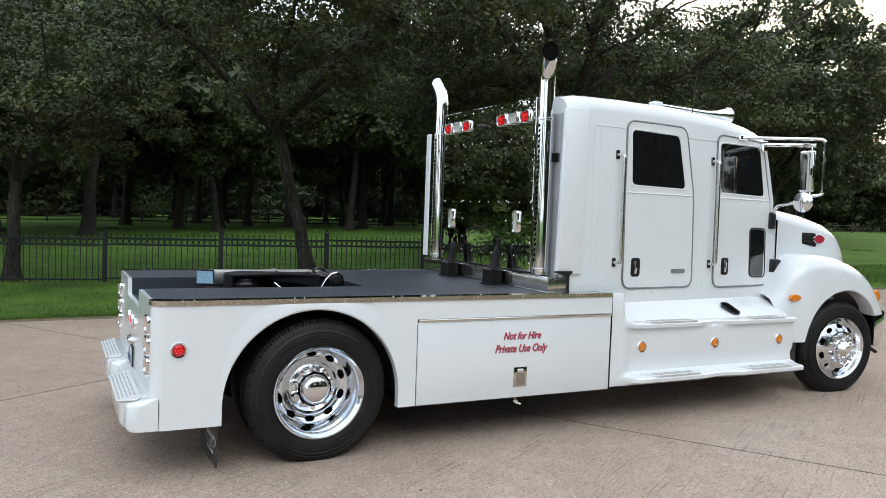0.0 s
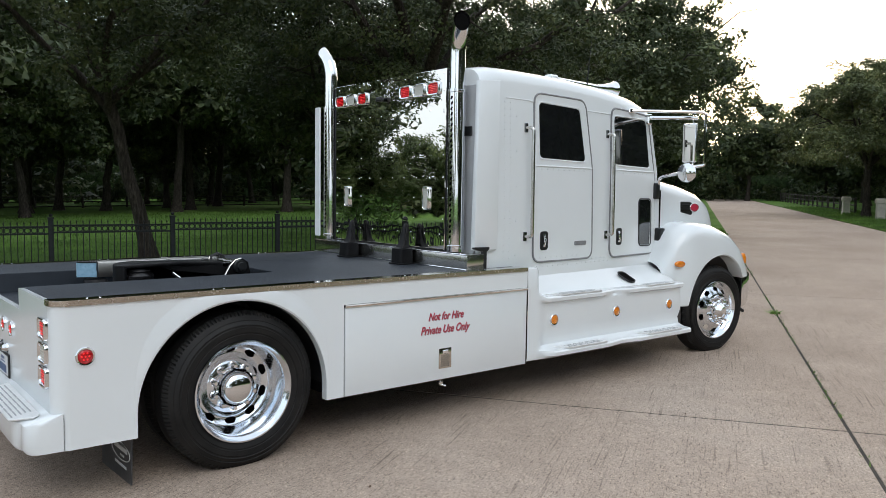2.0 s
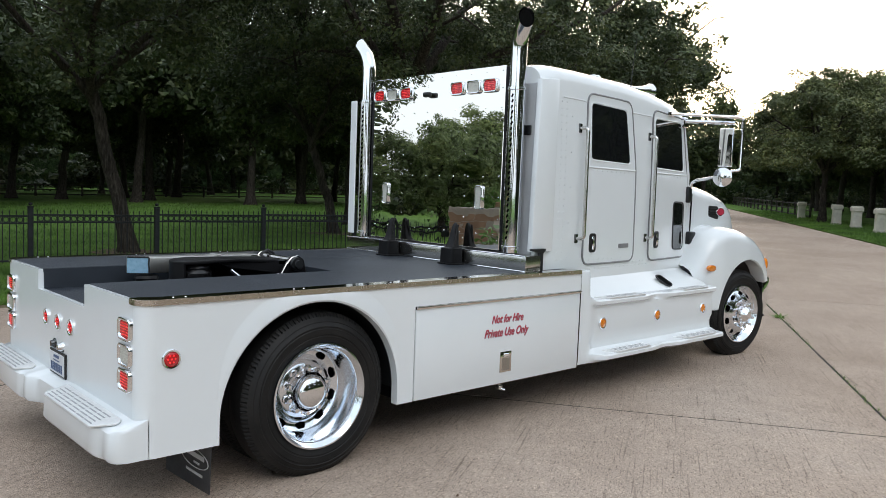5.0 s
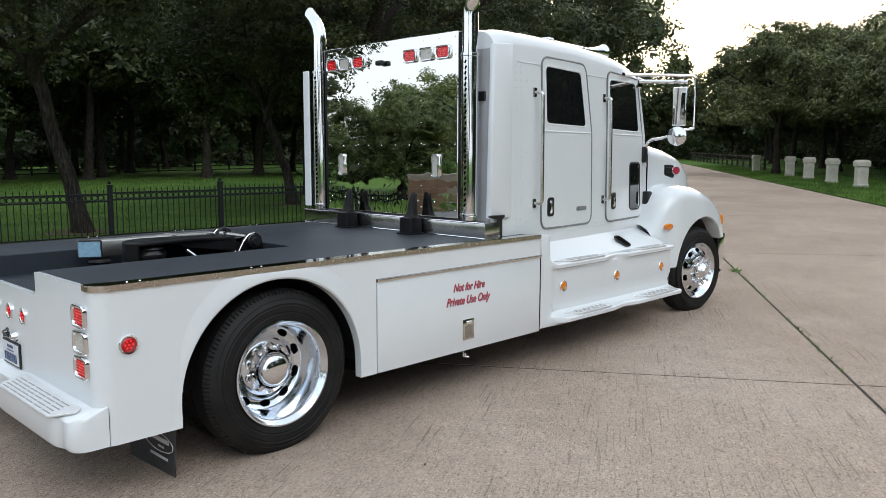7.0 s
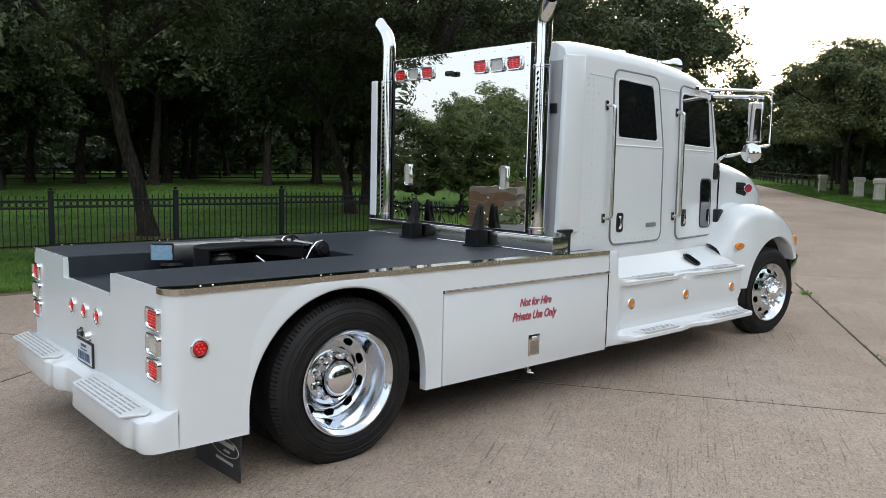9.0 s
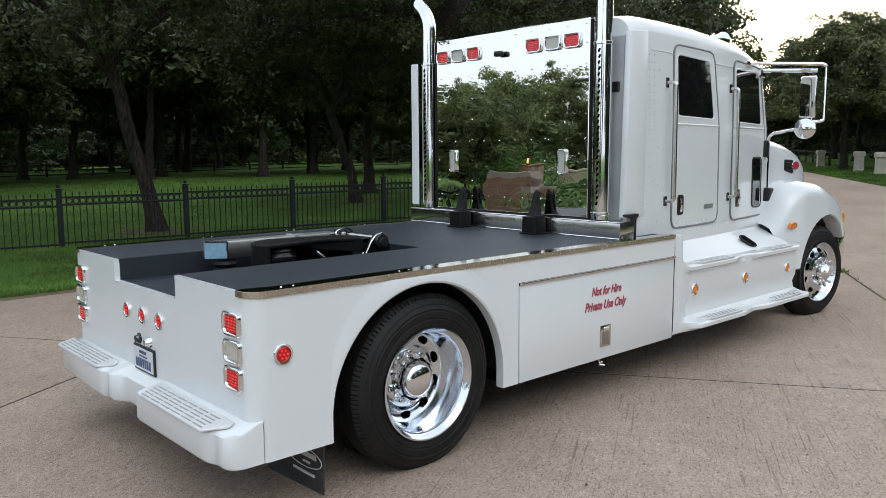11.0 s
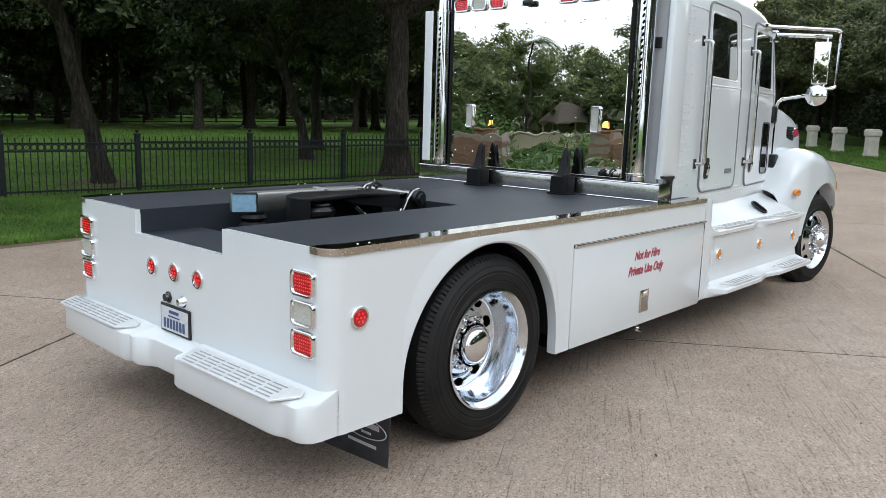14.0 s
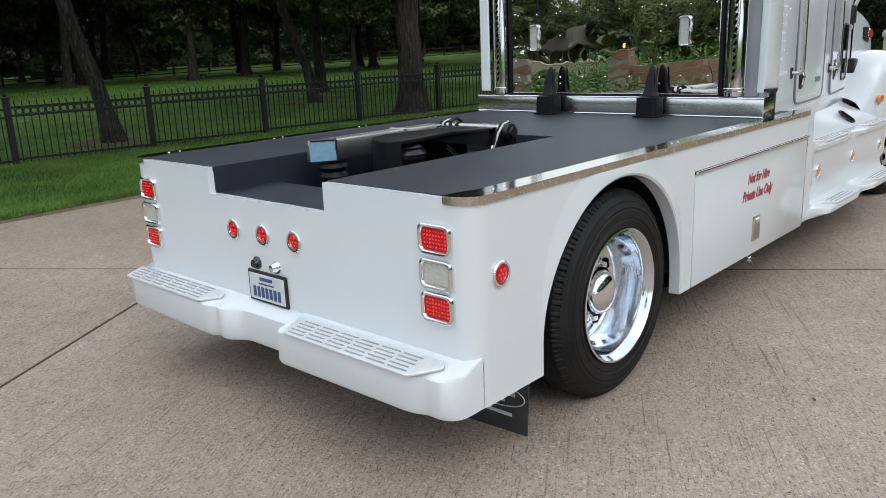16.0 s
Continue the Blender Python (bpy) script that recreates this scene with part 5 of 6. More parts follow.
def cab_section(x):
    ys, zr, r = smooth_interp(x, SIDE), smooth_interp(x, ROOF), 0.13
    half = [(ys, 1.03), (ys, 1.3), (ys, 1.7), (ys, 2.05), (ys + 0.01, 2.4), (ys + 0.02, zr - r)]
    for a in (18, 36, 54, 72, 90):
        half.append((ys + 0.02 + r * 1.2 * (1 - math.cos(radians(a))), zr - r + r * math.sin(radians(a))))
    half += [(ys + 0.45, zr + 0.02), (MID, zr + 0.035)]
    row = half + [(mir(y), z) for y, z in half[-2::-1]]
    out = []
    for y, z in row:
        px = x
        if x > 5.9:
            px = 5.97 + (2.70 - min(z, 2.70)) * 0.22 if z > 2.0 else 6.125
        out.append((px, y, z))
    return out


cab = part("cab", loft([cab_section(x) for x in (3.30, 3.32, 3.36, 3.44, 3.6, 3.9, 4.2, 4.5, 4.76, 5.0, 5.25, 5.5, 5.7, 5.85, 5.97)]), white_paint, truck, "white riveted crew cab shell")


def on_side(x, z, proud):
    """A place on the cab's right flank, standing out by so much."""
    return (x, smooth_interp(x, SIDE) + (0.01 * max(0, min(1, (z - 2.05) / 0.35)) + 0.01 * max(0, min(1, (z - 2.4) / 0.33))) - proud, z)


def flank_piece(outline, proud, depth=0.012):
    """A panel that follows the cab's flank: finely cut so that it bends with it."""
    bm = bmesh.new()
    f = bm.faces.new([bm.verts.new((x, 0, z)) for x, z in outline])
    xs = [p[0] for p in outline]
    for k in range(1, 8):
        c = min(xs) + (max(xs) - min(xs)) * k / 8
        bmesh.ops.bisect_plane(bm, geom=bm.verts[:] + bm.edges[:] + bm.faces[:], plane_co=(c, 0, 0), plane_no=(1, 0, 0))
    for zc in (2.05, 2.4):
        bmesh.ops.bisect_plane(bm, geom=bm.verts[:] + bm.edges[:] + bm.faces[:], plane_co=(0, 0, zc), plane_no=(0, 0, 1))
    bmesh.ops.recalc_face_normals(bm, faces=bm.faces)
    for v in bm.verts:
        v.co = Vector(on_side(v.co.x, v.co.z, proud))
    ext = bmesh.ops.extrude_face_region(bm, geom=bm.faces[:])
    for v in ext["geom"]:
        if isinstance(v, bmesh.types.BMVert):
            v.co.y += depth
    return bm


def outline_tube(outline, proud, r):
    pts = [on_side(x, z, proud) for x, z in outline]
    return tube(pts + [pts[0], pts[1]], r, 6, cap=False)


def cab_door(corners, window, name):
    o = round_poly(corners, 0.10, 7)
    d = part(name, flank_piece(o, 0.008), white_paint, cab, "white cab door with a tinted window")
    part("door_seal", outline_tube(o, 0.006, 0.0095), grey_seal, d)
    w = round_poly(window, 0.05, 5)
    gl = part("door_glass", flank_piece(w, 0.0095, 0.004), dark_glass, d, "dark tinted door glass")
    cx, cz = sum(p[0] for p in w) / len(w), sum(p[1] for p in w) / len(w)
    part("window_trim", outline_tube([(cx + (x - cx) * 1.03, cz + (z - cz) * 1.04) for x, z in w], 0.009, 0.007), white_paint, gl)
    return d


rear_door = cab_door([(3.98, 1.195), (4.885, 1.195), (4.855, 2.05), (4.735, 2.69), (3.975, 2.695)], [(4.05, 2.127), (4.735, 2.117), (4.635, 2.60), (4.036, 2.612)], "rear_door")
front_door = cab_door([(5.19, 1.182), (6.09, 1.182), (6.075, 1.95), (5.92, 2.645), (5.18, 2.668)], [(5.25, 2.11), (5.955, 2.098), (5.865, 2.588), (5.225, 2.582)], "front_door")
part("peep_window", flank_piece(round_poly([(5.785, 1.285), (6.02, 1.278), (5.995, 1.757), (5.758, 1.76)], 0.05), 0.011, 0.006), dark_glass, front_door, "small dark lower door window")
part("peep_trim", outline_tube(round_poly([(5.775, 1.275), (6.03, 1.268), (6.005, 1.767), (5.748, 1.77)], 0.055), 0.011, 0.008), black_plastic, front_door)
for d, x in ((rear_door, 4.13), (front_door, 5.362)):
    hp = part("door_handle", flank_piece(round_rect(x - 0.055, x + 0.055, 1.30, 1.47, 0.03), 0.012, 0.006), black_plastic, d)
    part("handle_grip", tube([on_side(x - 0.01, 1.44, 0.018), on_side(x - 0.01, 1.39, 0.032), on_side(x - 0.01, 1.33, 0.02)], 0.012, 8), chrome, hp)
part("badge", flank_piece(round_rect(4.59, 4.78, 1.325, 1.365, 0.012), 0.012, 0.006), grey_seal, rear_door, "small plain maker's badge")
for x, z0, z1, d in ((3.87, 1.43, 2.38, rear_door), (5.12, 1.41, 2.40, front_door)):
    pts = rounded_path([on_side(x, z1, 0.0), on_side(x + 0.02, z1, 0.075), on_side(x + 0.02, z0, 0.075), on_side(x, z0, 0.0)], 0.04)
    g = part("grab_rail", tube(pts, 0.016, 12), rail_steel, cab, "brushed steel grab rail")
    for z in (z0, z1):
        part("rail_foot", box(x - 0.02, x + 0.02, on_side(x, z, 0.012)[1], on_side(x, z, 0)[1] + 0.01, z - 0.04, z + 0.04, 0.005, 1), dark_steel, g)
# door crease, roof gutter and the rear fairing strip
for d, x0, x1 in ((rear_door, 3.99, 4.845), (front_door, 5.20, 6.05)):
    part("door_crease", tube([on_side(x, 2.055, 0.009) for x in np.linspace(x0, x1, 8)], 0.007, 6), white_paint, d)
part("seam_line", tube([on_side(x, 2.60 + 0.02 * (x < 4), 0.001) for x in np.linspace(3.62, 5.2, 12)], 0.005, 6), white_paint, cab)
for y0, y1 in ((0.145, 0.20), (mir(0.20), mir(0.145))):
    part("fairing", prism([(3.235, 1.33), (3.50, 1.33), (3.50, 2.75), (3.27, 2.73)], "y", y0, y1, 0.012, 2), white_paint, cab, "white cab side fairing")
# added panel whose grey puts the rear wall's shade into its colour
part("rear_panel", box(3.278, 3.304, 0.205, mir(0.205), 1.30, 2.70, 0.006, 1), panel_grey, cab, "panel added over the cab's rear wall, grey for its shade")
part("rear_handle", box(3.262, 3.279, 0.24, 0.33, 2.28, 2.36, 0.006, 1), black_plastic, cab)
rv = part("rivet", lathe([(0, -0.0055), (0.006, -0.0042), (0.0088, 0)], 8), white_paint, cab)
spots = [(3.60, 1.25 + 0.058 * k) for k in range(24)] + [(3.67, 1.25 + 0.058 * k) for k in range(24)] + [(3.75, 1.27 + 0.3 * k) for k in range(5)]
spots += [(3.75 + 0.075 * k, 1.155) for k in range(20)] + [(4.0 + 0.08 * k, 1.235) for k in range(9)] + [(4.0 + 0.08 * k, 2.03) for k in range(10)] + [(5.25 + 0.08 * k, 2.03) for k in range(9)] + [(4.9 + 0.07 * k, 1.19) for k in range(4)]
for k, (x, z) in enumerate(spots):
    m4 = Matrix.Translation(on_side(x, z, 0.0005 if not (3.96 < x < 4.8 or 5.2 < x < 6) or z < 1.2 else 0.0082))
    if k:
        share(rv, m4, cab)
    else:
        rv.matrix_basis = m4

# windscreen, visor lamps, antenna and horn on the roof
bm = loft([[(6.003 + (2.60 - z) * 0.22, y, z) for y in np.linspace(0.55, mir(0.55), 8)] for z in (2.06, 2.3, 2.58)], cap=False)
part("windscreen", bm, dark_glass, cab, "dark windscreen")
part("roof_horn", merge(tube([(4.80, 0.75, 2.955), (5.60, 0.75, 2.925)], [0.02, 0.03], 12), moved(lathe([(0.03, 0.04), (0.042, -0.06), (0.06, -0.16), (0.09, -0.24), (0.082, -0.24), (0.03, -0.02)], 20), Matrix.Translation((5.50, 0.75, 2.93)) @ Matrix.Rotation(radians(90), 4, "Z"))), chrome, cab, "chrome roof air horn")
part("horn_foot", box(4.70, 4.82, 0.70, 0.80, 2.86, 2.985, 0.015, 1), white_paint, cab)
part("horn_foot", box(5.30, 5.38, 0.72, 0.78, 2.83, 2.92, 0.01, 1), white_paint, cab)
for y in (0.95, 1.26, 1.57):
    part("roof_lamp", bevelled(box(5.78, 5.87, y - 0.05, y + 0.05, 2.75, 2.79), 0.012, 1), amber_lens, cab, "small amber roof lamp", smooth=40)
part("antenna", tube([(4.95, 0.45, 2.83), (4.97, 0.45, 3.05), (5.0, 0.44, 3.35)], [0.006, 0.004, 0.002], 6), black_plastic, cab)

# -- hood --
HOOD_TOP = [(6.05, 2.03), (6.3, 1.98), (6.7, 1.925), (7.1, 1.845), (7.3, 1.77), (7.43, 1.68), (7.52, 1.50)]
HOOD_SIDE = [(6.05, 0.44), (6.5, 0.44), (6.95, 0.47), (7.28, 0.53), (7.52, 0.60)]


def hood_section(x):
    ys, zt, r = smooth_interp(x, HOOD_SIDE), interp(x, HOOD_TOP), 0.16
    half = [(ys - 0.02, 1.0), (ys - 0.01, 1.3), (ys, zt - r)]
    for a in (18, 36, 54, 72, 90):
        half.append((ys + r * 1.3 * (1 - math.cos(radians(a))), zt - r + r * math.sin(radians(a))))
    half += [(ys + 0.45, zt + 0.025), (MID, zt + 0.04)]
    return [(x, y, z) for y, z in half + [(mir(y), z) for y, z in half[-2::-1]]]


hood = part("hood", loft([hood_section(x) for x in (6.06, 6.15, 6.3, 6.5, 6.7, 6.9, 7.1, 7.2, 7.3, 7.38, 7.45, 7.52)]), white_paint, truck, "white sloping hood")
part("hood_gap", box(6.185, 6.195, 0.424, 0.44, 1.3, 1.86), dark_gap, hood)
vy = smooth_interp(6.74, HOOD_SIDE)
vent = part("hood_vent", prism(round_poly([(6.60, 1.62), (6.83, 1.585), (6.86, 1.70), (6.80, 1.735), (6.60, 1.74)], 0.02), "y", vy - 0.012, vy + 0.01, 0.003, 1), black_plastic, hood, "black slatted hood vent")
part("vent_slat", merge(*[box(6.615, 6.80, vy - 0.02, vy - 0.008, z, z + 0.012, 0.003, 1) for z in (1.635, 1.665, 1.695)]), pit_black, vent)
ov = [(6.87 + 0.09 * math.cos(a), 1.672 + 0.048 * math.sin(a)) for a in np.linspace(0, 2 * math.pi, 24, endpoint=False)]
oval = part("oval_badge", prism(ov, "y", vy - 0.018, vy + 0.02, 0.003, 1), chrome, hood, "plain red oval badge in chrome")
part("oval_face", prism([(6.87 + (x - 6.87) * 0.86, 1.672 + (z - 1.672) * 0.82) for x, z in ov], "y", vy - 0.021, vy - 0.015), letter_red, oval)
part("hood_hinge_cover", bevelled(box(6.05, 6.13, 0.385, 0.46, 1.765, 1.94), 0.02, 2), black_plastic, truck)
part("side_plaque", box(6.13, 6.17, 0.425, 0.44, 1.72, 1.76, 0.003, 1), tread_aluminium, hood)
part("hood_latch", tube([(6.19, 0.40, 1.41), (6.30, 0.37, 1.42), (6.43, 0.35, 1.46)], [0.022, 0.014, 0.022], 8), chrome, truck)
part("latch_block", bevelled(box(6.10, 6.21, 0.36, 0.44, 1.30, 1.455), 0.02, 2), black_plastic, truck)

# -- front fenders --
FTOP = [(5.99, 1.04), (6.06, 1.26), (6.16, 1.41), (6.32, 1.50), (6.5, 1.52), (6.8, 1.49), (7.1, 1.41), (7.32, 1.29), (7.51, 1.12), (7.62, 0.97), (7.66, 0.92)]
FOUT = [(5.99, 0.25), (6.1, 0.145), (6.3, 0.085), (6.86, 0.06), (7.3, 0.085), (7.55, 0.14), (7.66, 0.20)]
WX, WZ, WR = 6.88, 0.555, 0.59


def fender(flip):
    secs = []
    for x in np.linspace(5.99, 7.66, 46):
        zt, yo = smooth_interp(x, FTOP), smooth_interp(x, FOUT)
        d = x - WX
        lo = WZ + math.sqrt(max(WR * WR - d * d, 0)) if abs(d) < WR else 0.55
        lo = min(max(lo, 0.62 if x < WX else 0.86), zt - 0.04)
        r = min(0.16, (zt - lo) * 0.6)
        row = [(yo + 0.16, lo + 0.01), (yo + 0.012, lo), (yo - 0.004, lo + 0.012), (yo, lo + (zt - r - lo) * 0.4), (yo + 0.005, zt - r)]
        for a in (20, 45, 70, 90):
            row.append((yo + 0.005 + 1.25 * r * (1 - math.cos(radians(a))), zt - r + r * math.sin(radians(a))))
        row += [(0.52, zt + 0.01), (0.60, zt - 0.05)]
        secs.append([(x, mir(y) if flip else y, z) for y, z in row])
    return loft(secs, cap=False)


for flip in (False, True):
    fd = part("front_fender", fender(flip), white_paint, truck, "white rounded front fender")
    f = (lambda y: mir(y)) if flip else (lambda y: y)
    secs = [[(x, f(y), z) for y in (0.235, 0.62)] for x, z in arc(WX, WZ, WR + 0.012, 200, -10, 40)]
    part("fender_liner", loft(secs, cap=False), black_plastic, fd)
    e = [(6.15 + 0.075 * math.cos(a), 1.08 + 0.034 * math.sin(a)) for a in np.linspace(0, 2 * math.pi, 20, endpoint=False)]
    part("side_marker", prism(e, "y", *sorted((f(0.108), f(0.145))), 0.006, 2), amber_lens, fd, "oval amber side marker")
    part("turn_lamp", prism(round_poly([(7.45, 1.03), (7.515, 1.02), (7.52, 1.09), (7.47, 1.15), (7.44, 1.12)], 0.02), "y", *sorted((f(0.135), f(0.20))), 0.010, 2), amber_lens, fd, "amber front turn lamp")
    part("front_flap", prism([(6.06, 0.35), (6.22, 0.35), (6.22, 0.64), (6.02, 0.64), (5.95, 0.58), (5.99, 0.45)], "y", *sorted((f(0.13), f(0.5))), 0.02, 2), black_plastic, truck, "black splash guard behind the wheel")
part("front_bumper", merge(prism([(7.52, 0.52), (7.58, 0.50), (7.67, 0.55), (7.69, 0.90), (7.62, 0.92), (7.52, 0.90)], "y", 0.18, mir(0.18), 0.02, 2)), chrome, truck, "chrome front bumper")
part("bumper_strut", tube([(7.50, 0.22, 0.5), (7.55, 0.19, 0.46), (7.58, 0.19, 0.45)], 0.02, 8), black_plastic, truck)
part("front_axle", tube([(6.86, 0.3, 0.5), (6.86, 2.22, 0.5)], 0.06, 10), pit_black, truck)
part("engine_block", box(6.2, 7.2, 0.85, 1.67, 0.75, 1.3, 0.03, 1), pit_black, truck)

# -- step skirt under the cab --
def skirt_row(x):
    top = smooth_interp(x, SIDE) + 0.01
    stepped = [(top, 1.085), (top - 0.012, 1.066), (top - 0.04, 1.045), (0.135, 0.93), (0.112, 0.91), (0.005, 0.905), (-0.008, 0.892), (-0.004, 0.864), (0.03, 0.845), (0.032, 0.82), (0.026, 0.62), (0.055, 0.54), (0.04, 0.478), (-0.03, 0.452), (-0.105, 0.446), (-0.117, 0.432), (-0.113, 0.402), (-0.06, 0.378), (0.05, 0.36)]
    flat = [(0.03, 1.175), (0.012, 1.17), (0.004, 1.155), (0.0, 1.0), (0.0, 0.96), (0.0, 0.93), (0.0, 0.91), (0.0, 0.885), (0.0, 0.86), (0.0, 0.83), (0.0, 0.62), (0.0, 0.54), (0.0, 0.475), (0.0, 0.452), (0.0, 0.445), (0.0, 0.43), (0.0, 0.40), (0.008, 0.365), (0.05, 0.355)]
    k = min(max((x - 3.84) / 0.17, 0), 1)
    k = k * k * (3 - 2 * k)
    pull = 0.055 * max(0, 1 - abs(x - 4.97) / 0.24)
    out = []
    for i, ((y0, z0), (y1, z1)) in enumerate(zip(flat, stepped)):
        y1 += pull * (5 <= i <= 7) + pull * 0.8 * (13 <= i <= 17)
        out.append((x, y0 + (y1 - y0) * k, z0 + (z1 - z0) * k))
    return out


skirt = part("step_skirt", loft([skirt_row(x) for x in np.concatenate([np.linspace(3.729, 4.05, 12), np.linspace(4.1, 6.03, 44)])], cap=False), white_paint, truck, "white step fairing below the cab")
skirt_l = part("step_skirt", moved(loft([skirt_row(x) for x in np.linspace(3.738, 6.03, 30)], cap=False), Matrix.Translation((0, 2 * MID, 0)) @ Matrix.Diagonal((1, -1, 1, 1))), white_paint, truck)
for x0, x1, y0, y1, z in ((4.03, 4.74, -0.006, 0.09, 0.906), (5.27, 5.90, -0.006, 0.085, 0.906), (4.02, 4.70, -0.118, 0.02, 0.449), (5.20, 5.90, -0.118, 0.02, 0.449)):
    pad = part("step_tread", prism(round_poly([(x0 + 0.14, y0), (x1 - 0.02, y0), (x1, y1 - 0.02), (x0, y1)], 0.02), "z", z, z + 0.012, 0.002, 1), tread_aluminium, skirt, "aluminium grip tread")
    # grey strips again, coloured for the shade in the tread's slots
    slot_piece, step = None, (x1 - x0 - 0.2) / 4
    for i in range(3):
        for j in range(4):
            at = Matrix.Translation((x0 + 0.15 + j * step, y0 + 0.027 + 0.03 * i, z + 0.012))
            if slot_piece is None:
                slot_piece = part("grip_rib", box(0, step - 0.02, -0.005, 0.005, 0, 0.0025, 0.0008, 1), slot_grey, pad)
                slot_piece.matrix_basis = at
            else:
                share(slot_piece, at, pad)
for x in (4.088, 4.963, 5.82):
    round_lamp(skirt, Matrix.Translation((x, 0.026, 0.695)), 0.052, amber_lens, "round amber marker lamp")
# near-black plate on the fairing; its colour stands for the opening's shade
sl = [on for on in round_poly([(5.235, 1.068), (5.315, 1.068), (5.405, 0.952), (5.385, 0.932), (5.315, 0.932), (5.228, 1.03)], 0.035)]
bm = prism(sl, "y", -0.006, 0.006)
tilt = math.atan2(0.115, 0.115)
hole_part = part("fuel_opening", moved(moved(bm, Matrix.Translation((0, 0, -1.0))), Matrix.Translation((0, 0.183, 0.985)) @ Matrix.Rotation(-tilt, 4, "X")), dark_gap, skirt, "dark oval plate standing for the shaded fuel filler opening")
ring = [Matrix.Translation((0, 0.183, 0.985)) @ Matrix.Rotation(-tilt, 4, "X") @ Vector((x, -0.004, z - 1.0)) for x, z in sl]
part("opening_rim", tube(ring + ring[:2], 0.008, 6, cap=False), black_plastic, hole_part)

# -- mirrors --
for flip in (False, True):
    f = (lambda p: (p[0], mir(p[1]), p[2])) if flip else (lambda p: p)
    arm1 = rounded_path([f(p) for p in ((5.55, 0.36, 2.665), (6.12, -0.10, 2.66), (6.14, -0.125, 2.64), (6.14, -0.125, 2.12), (6.08, -0.03, 2.105))], 0.03)
    mr = part("mirror_arm", tube(arm1, 0.016, 10), chrome, truck, "chrome mirror arm")
    part("lower_brace", tube([f((5.9, 0.40, 2.62)), f((6.10, -0.06, 2.60))], 0.02, 10), chrome, mr)
    part("post", tube([f((6.085, -0.03, 2.62)), f((6.085, -0.03, 2.1))], 0.012, 8), chrome, mr)
    hd = part("mirror_head", moved(bevelled(box(-0.02, 0.03, -0.075, 0.075, 2.15, 2.55), 0.016, 2), Matrix.Translation(f((6.06, 0.0, 0))) @ Matrix.Rotation(radians(8 if not flip else -8), 4, "Z")), chrome, mr, "chrome west-coast mirror head")
    part("mirror_glass", moved(box(-0.024, -0.019, -0.065, 0.065, 2.165, 2.535), Matrix.Translation(f((6.06, 0.0, 0))) @ Matrix.Rotation(radians(8 if not flip else -8), 4, "Z")), mirror_sheet, hd)
    cv = [(0.0, -0.024), (0.04, -0.021), (0.075, -0.013), (0.096, -0.004), (0.10, 0.004), (0.085, 0.03), (0.04, 0.05), (0, 0.055)]
    cm = part("convex_mirror", moved(lathe(cv, 28), Matrix.Translation(f((6.03, 0.005, 2.045))) @ Matrix.Rotation(radians(-75), 4, "Z")), chrome, truck, "round chrome convex mirror")
    part("convex_arm", tube(rounded_path([f(p) for p in ((6.10, 0.41, 1.86), (6.10, 0.385, 2.0), (6.05, 0.05, 2.05))], 0.06), 0.016, 10), chrome, cm)
part("arm_foot", bevelled(box(5.5, 5.62, 0.345, 0.39, 2.64, 2.69), 0.01, 1), chrome, truck)
part("arm_foot", bevelled(box(5.87, 5.95, 0.38, 0.44, 2.55, 2.66), 0.012, 1), chrome, truck)

# ---- gate pillars along the drive, and the garden behind the camera ----
def stone_pillar(x, y, h=1.26, w=0.46):
    root = thing("stone_pillar", "pale limestone gate pillar with a wider cap", "pillar", "pillars along the drive", at=(x, y, gz(x)))
    root.rotation_euler = (0, 0, ROAD)
    part("shaft", box(-w / 2, w / 2, -w / 2, w / 2, 0.16, h - 0.29, 0.02, 1), lime_stone, root)
    part("plinth", box(-w / 2 - 0.03, w / 2 + 0.03, -w / 2 - 0.03, w / 2 + 0.03, -0.1, 0.2, 0.02, 1), lime_stone, root)
    part("cap", merge(box(-w / 2 - 0.06, w / 2 + 0.06, -w / 2 - 0.06, w / 2 + 0.06, h - 0.3, h - 0.06, 0.03, 1), box(-w / 2 - 0.03, w / 2 + 0.03, -w / 2 - 0.03, w / 2 + 0.03, h - 0.06, h, 0.03, 1)), lime_stone, root)
    return root


PILLARS = [plan(25.0 + 4.6 * k, EDGE_RIGHT - 2.6) for k in range(6)] + [plan(58, EDGE_RIGHT - 2.4)]
for p in PILLARS:
    stone_pillar(*p)


def brick_run(parent, a, b, h, thick=0.22):
    """Courses of bricks between two places in plan, over a mortar core; all bricks on one mesh."""
    a, b = Vector(a), Vector(b)
    d = b - a
    ang, ln = math.atan2(d.y, d.x), d.length
    core = part("mortar_core", box(0, ln, -thick / 2 + 0.008, thick / 2 - 0.008, -0.1, h), mortar, parent)
    core.matrix_basis = Matrix.Translation((a.x, a.y, 0)) @ Matrix.Rotation(ang, 4, "Z")
    bms = []
    rows, cols = int(h / 0.15), max(1, int(ln / 0.42))
    for r in range(rows):
        for c in range(cols):
            x0 = (c + 0.5 * (r % 2)) * ln / cols
            bms.append(box(x0, min(x0 + ln / cols - 0.015, ln + 0.02), -thick / 2, thick / 2, r * 0.15 + 0.008, r * 0.15 + 0.142))
    bricks = part("bricks", merge(*bms), brick_red, parent, "weathered red brick courses", smooth=0)
    bricks["kind"] = "stuff"
    bricks.matrix_basis = core.matrix_basis.copy()


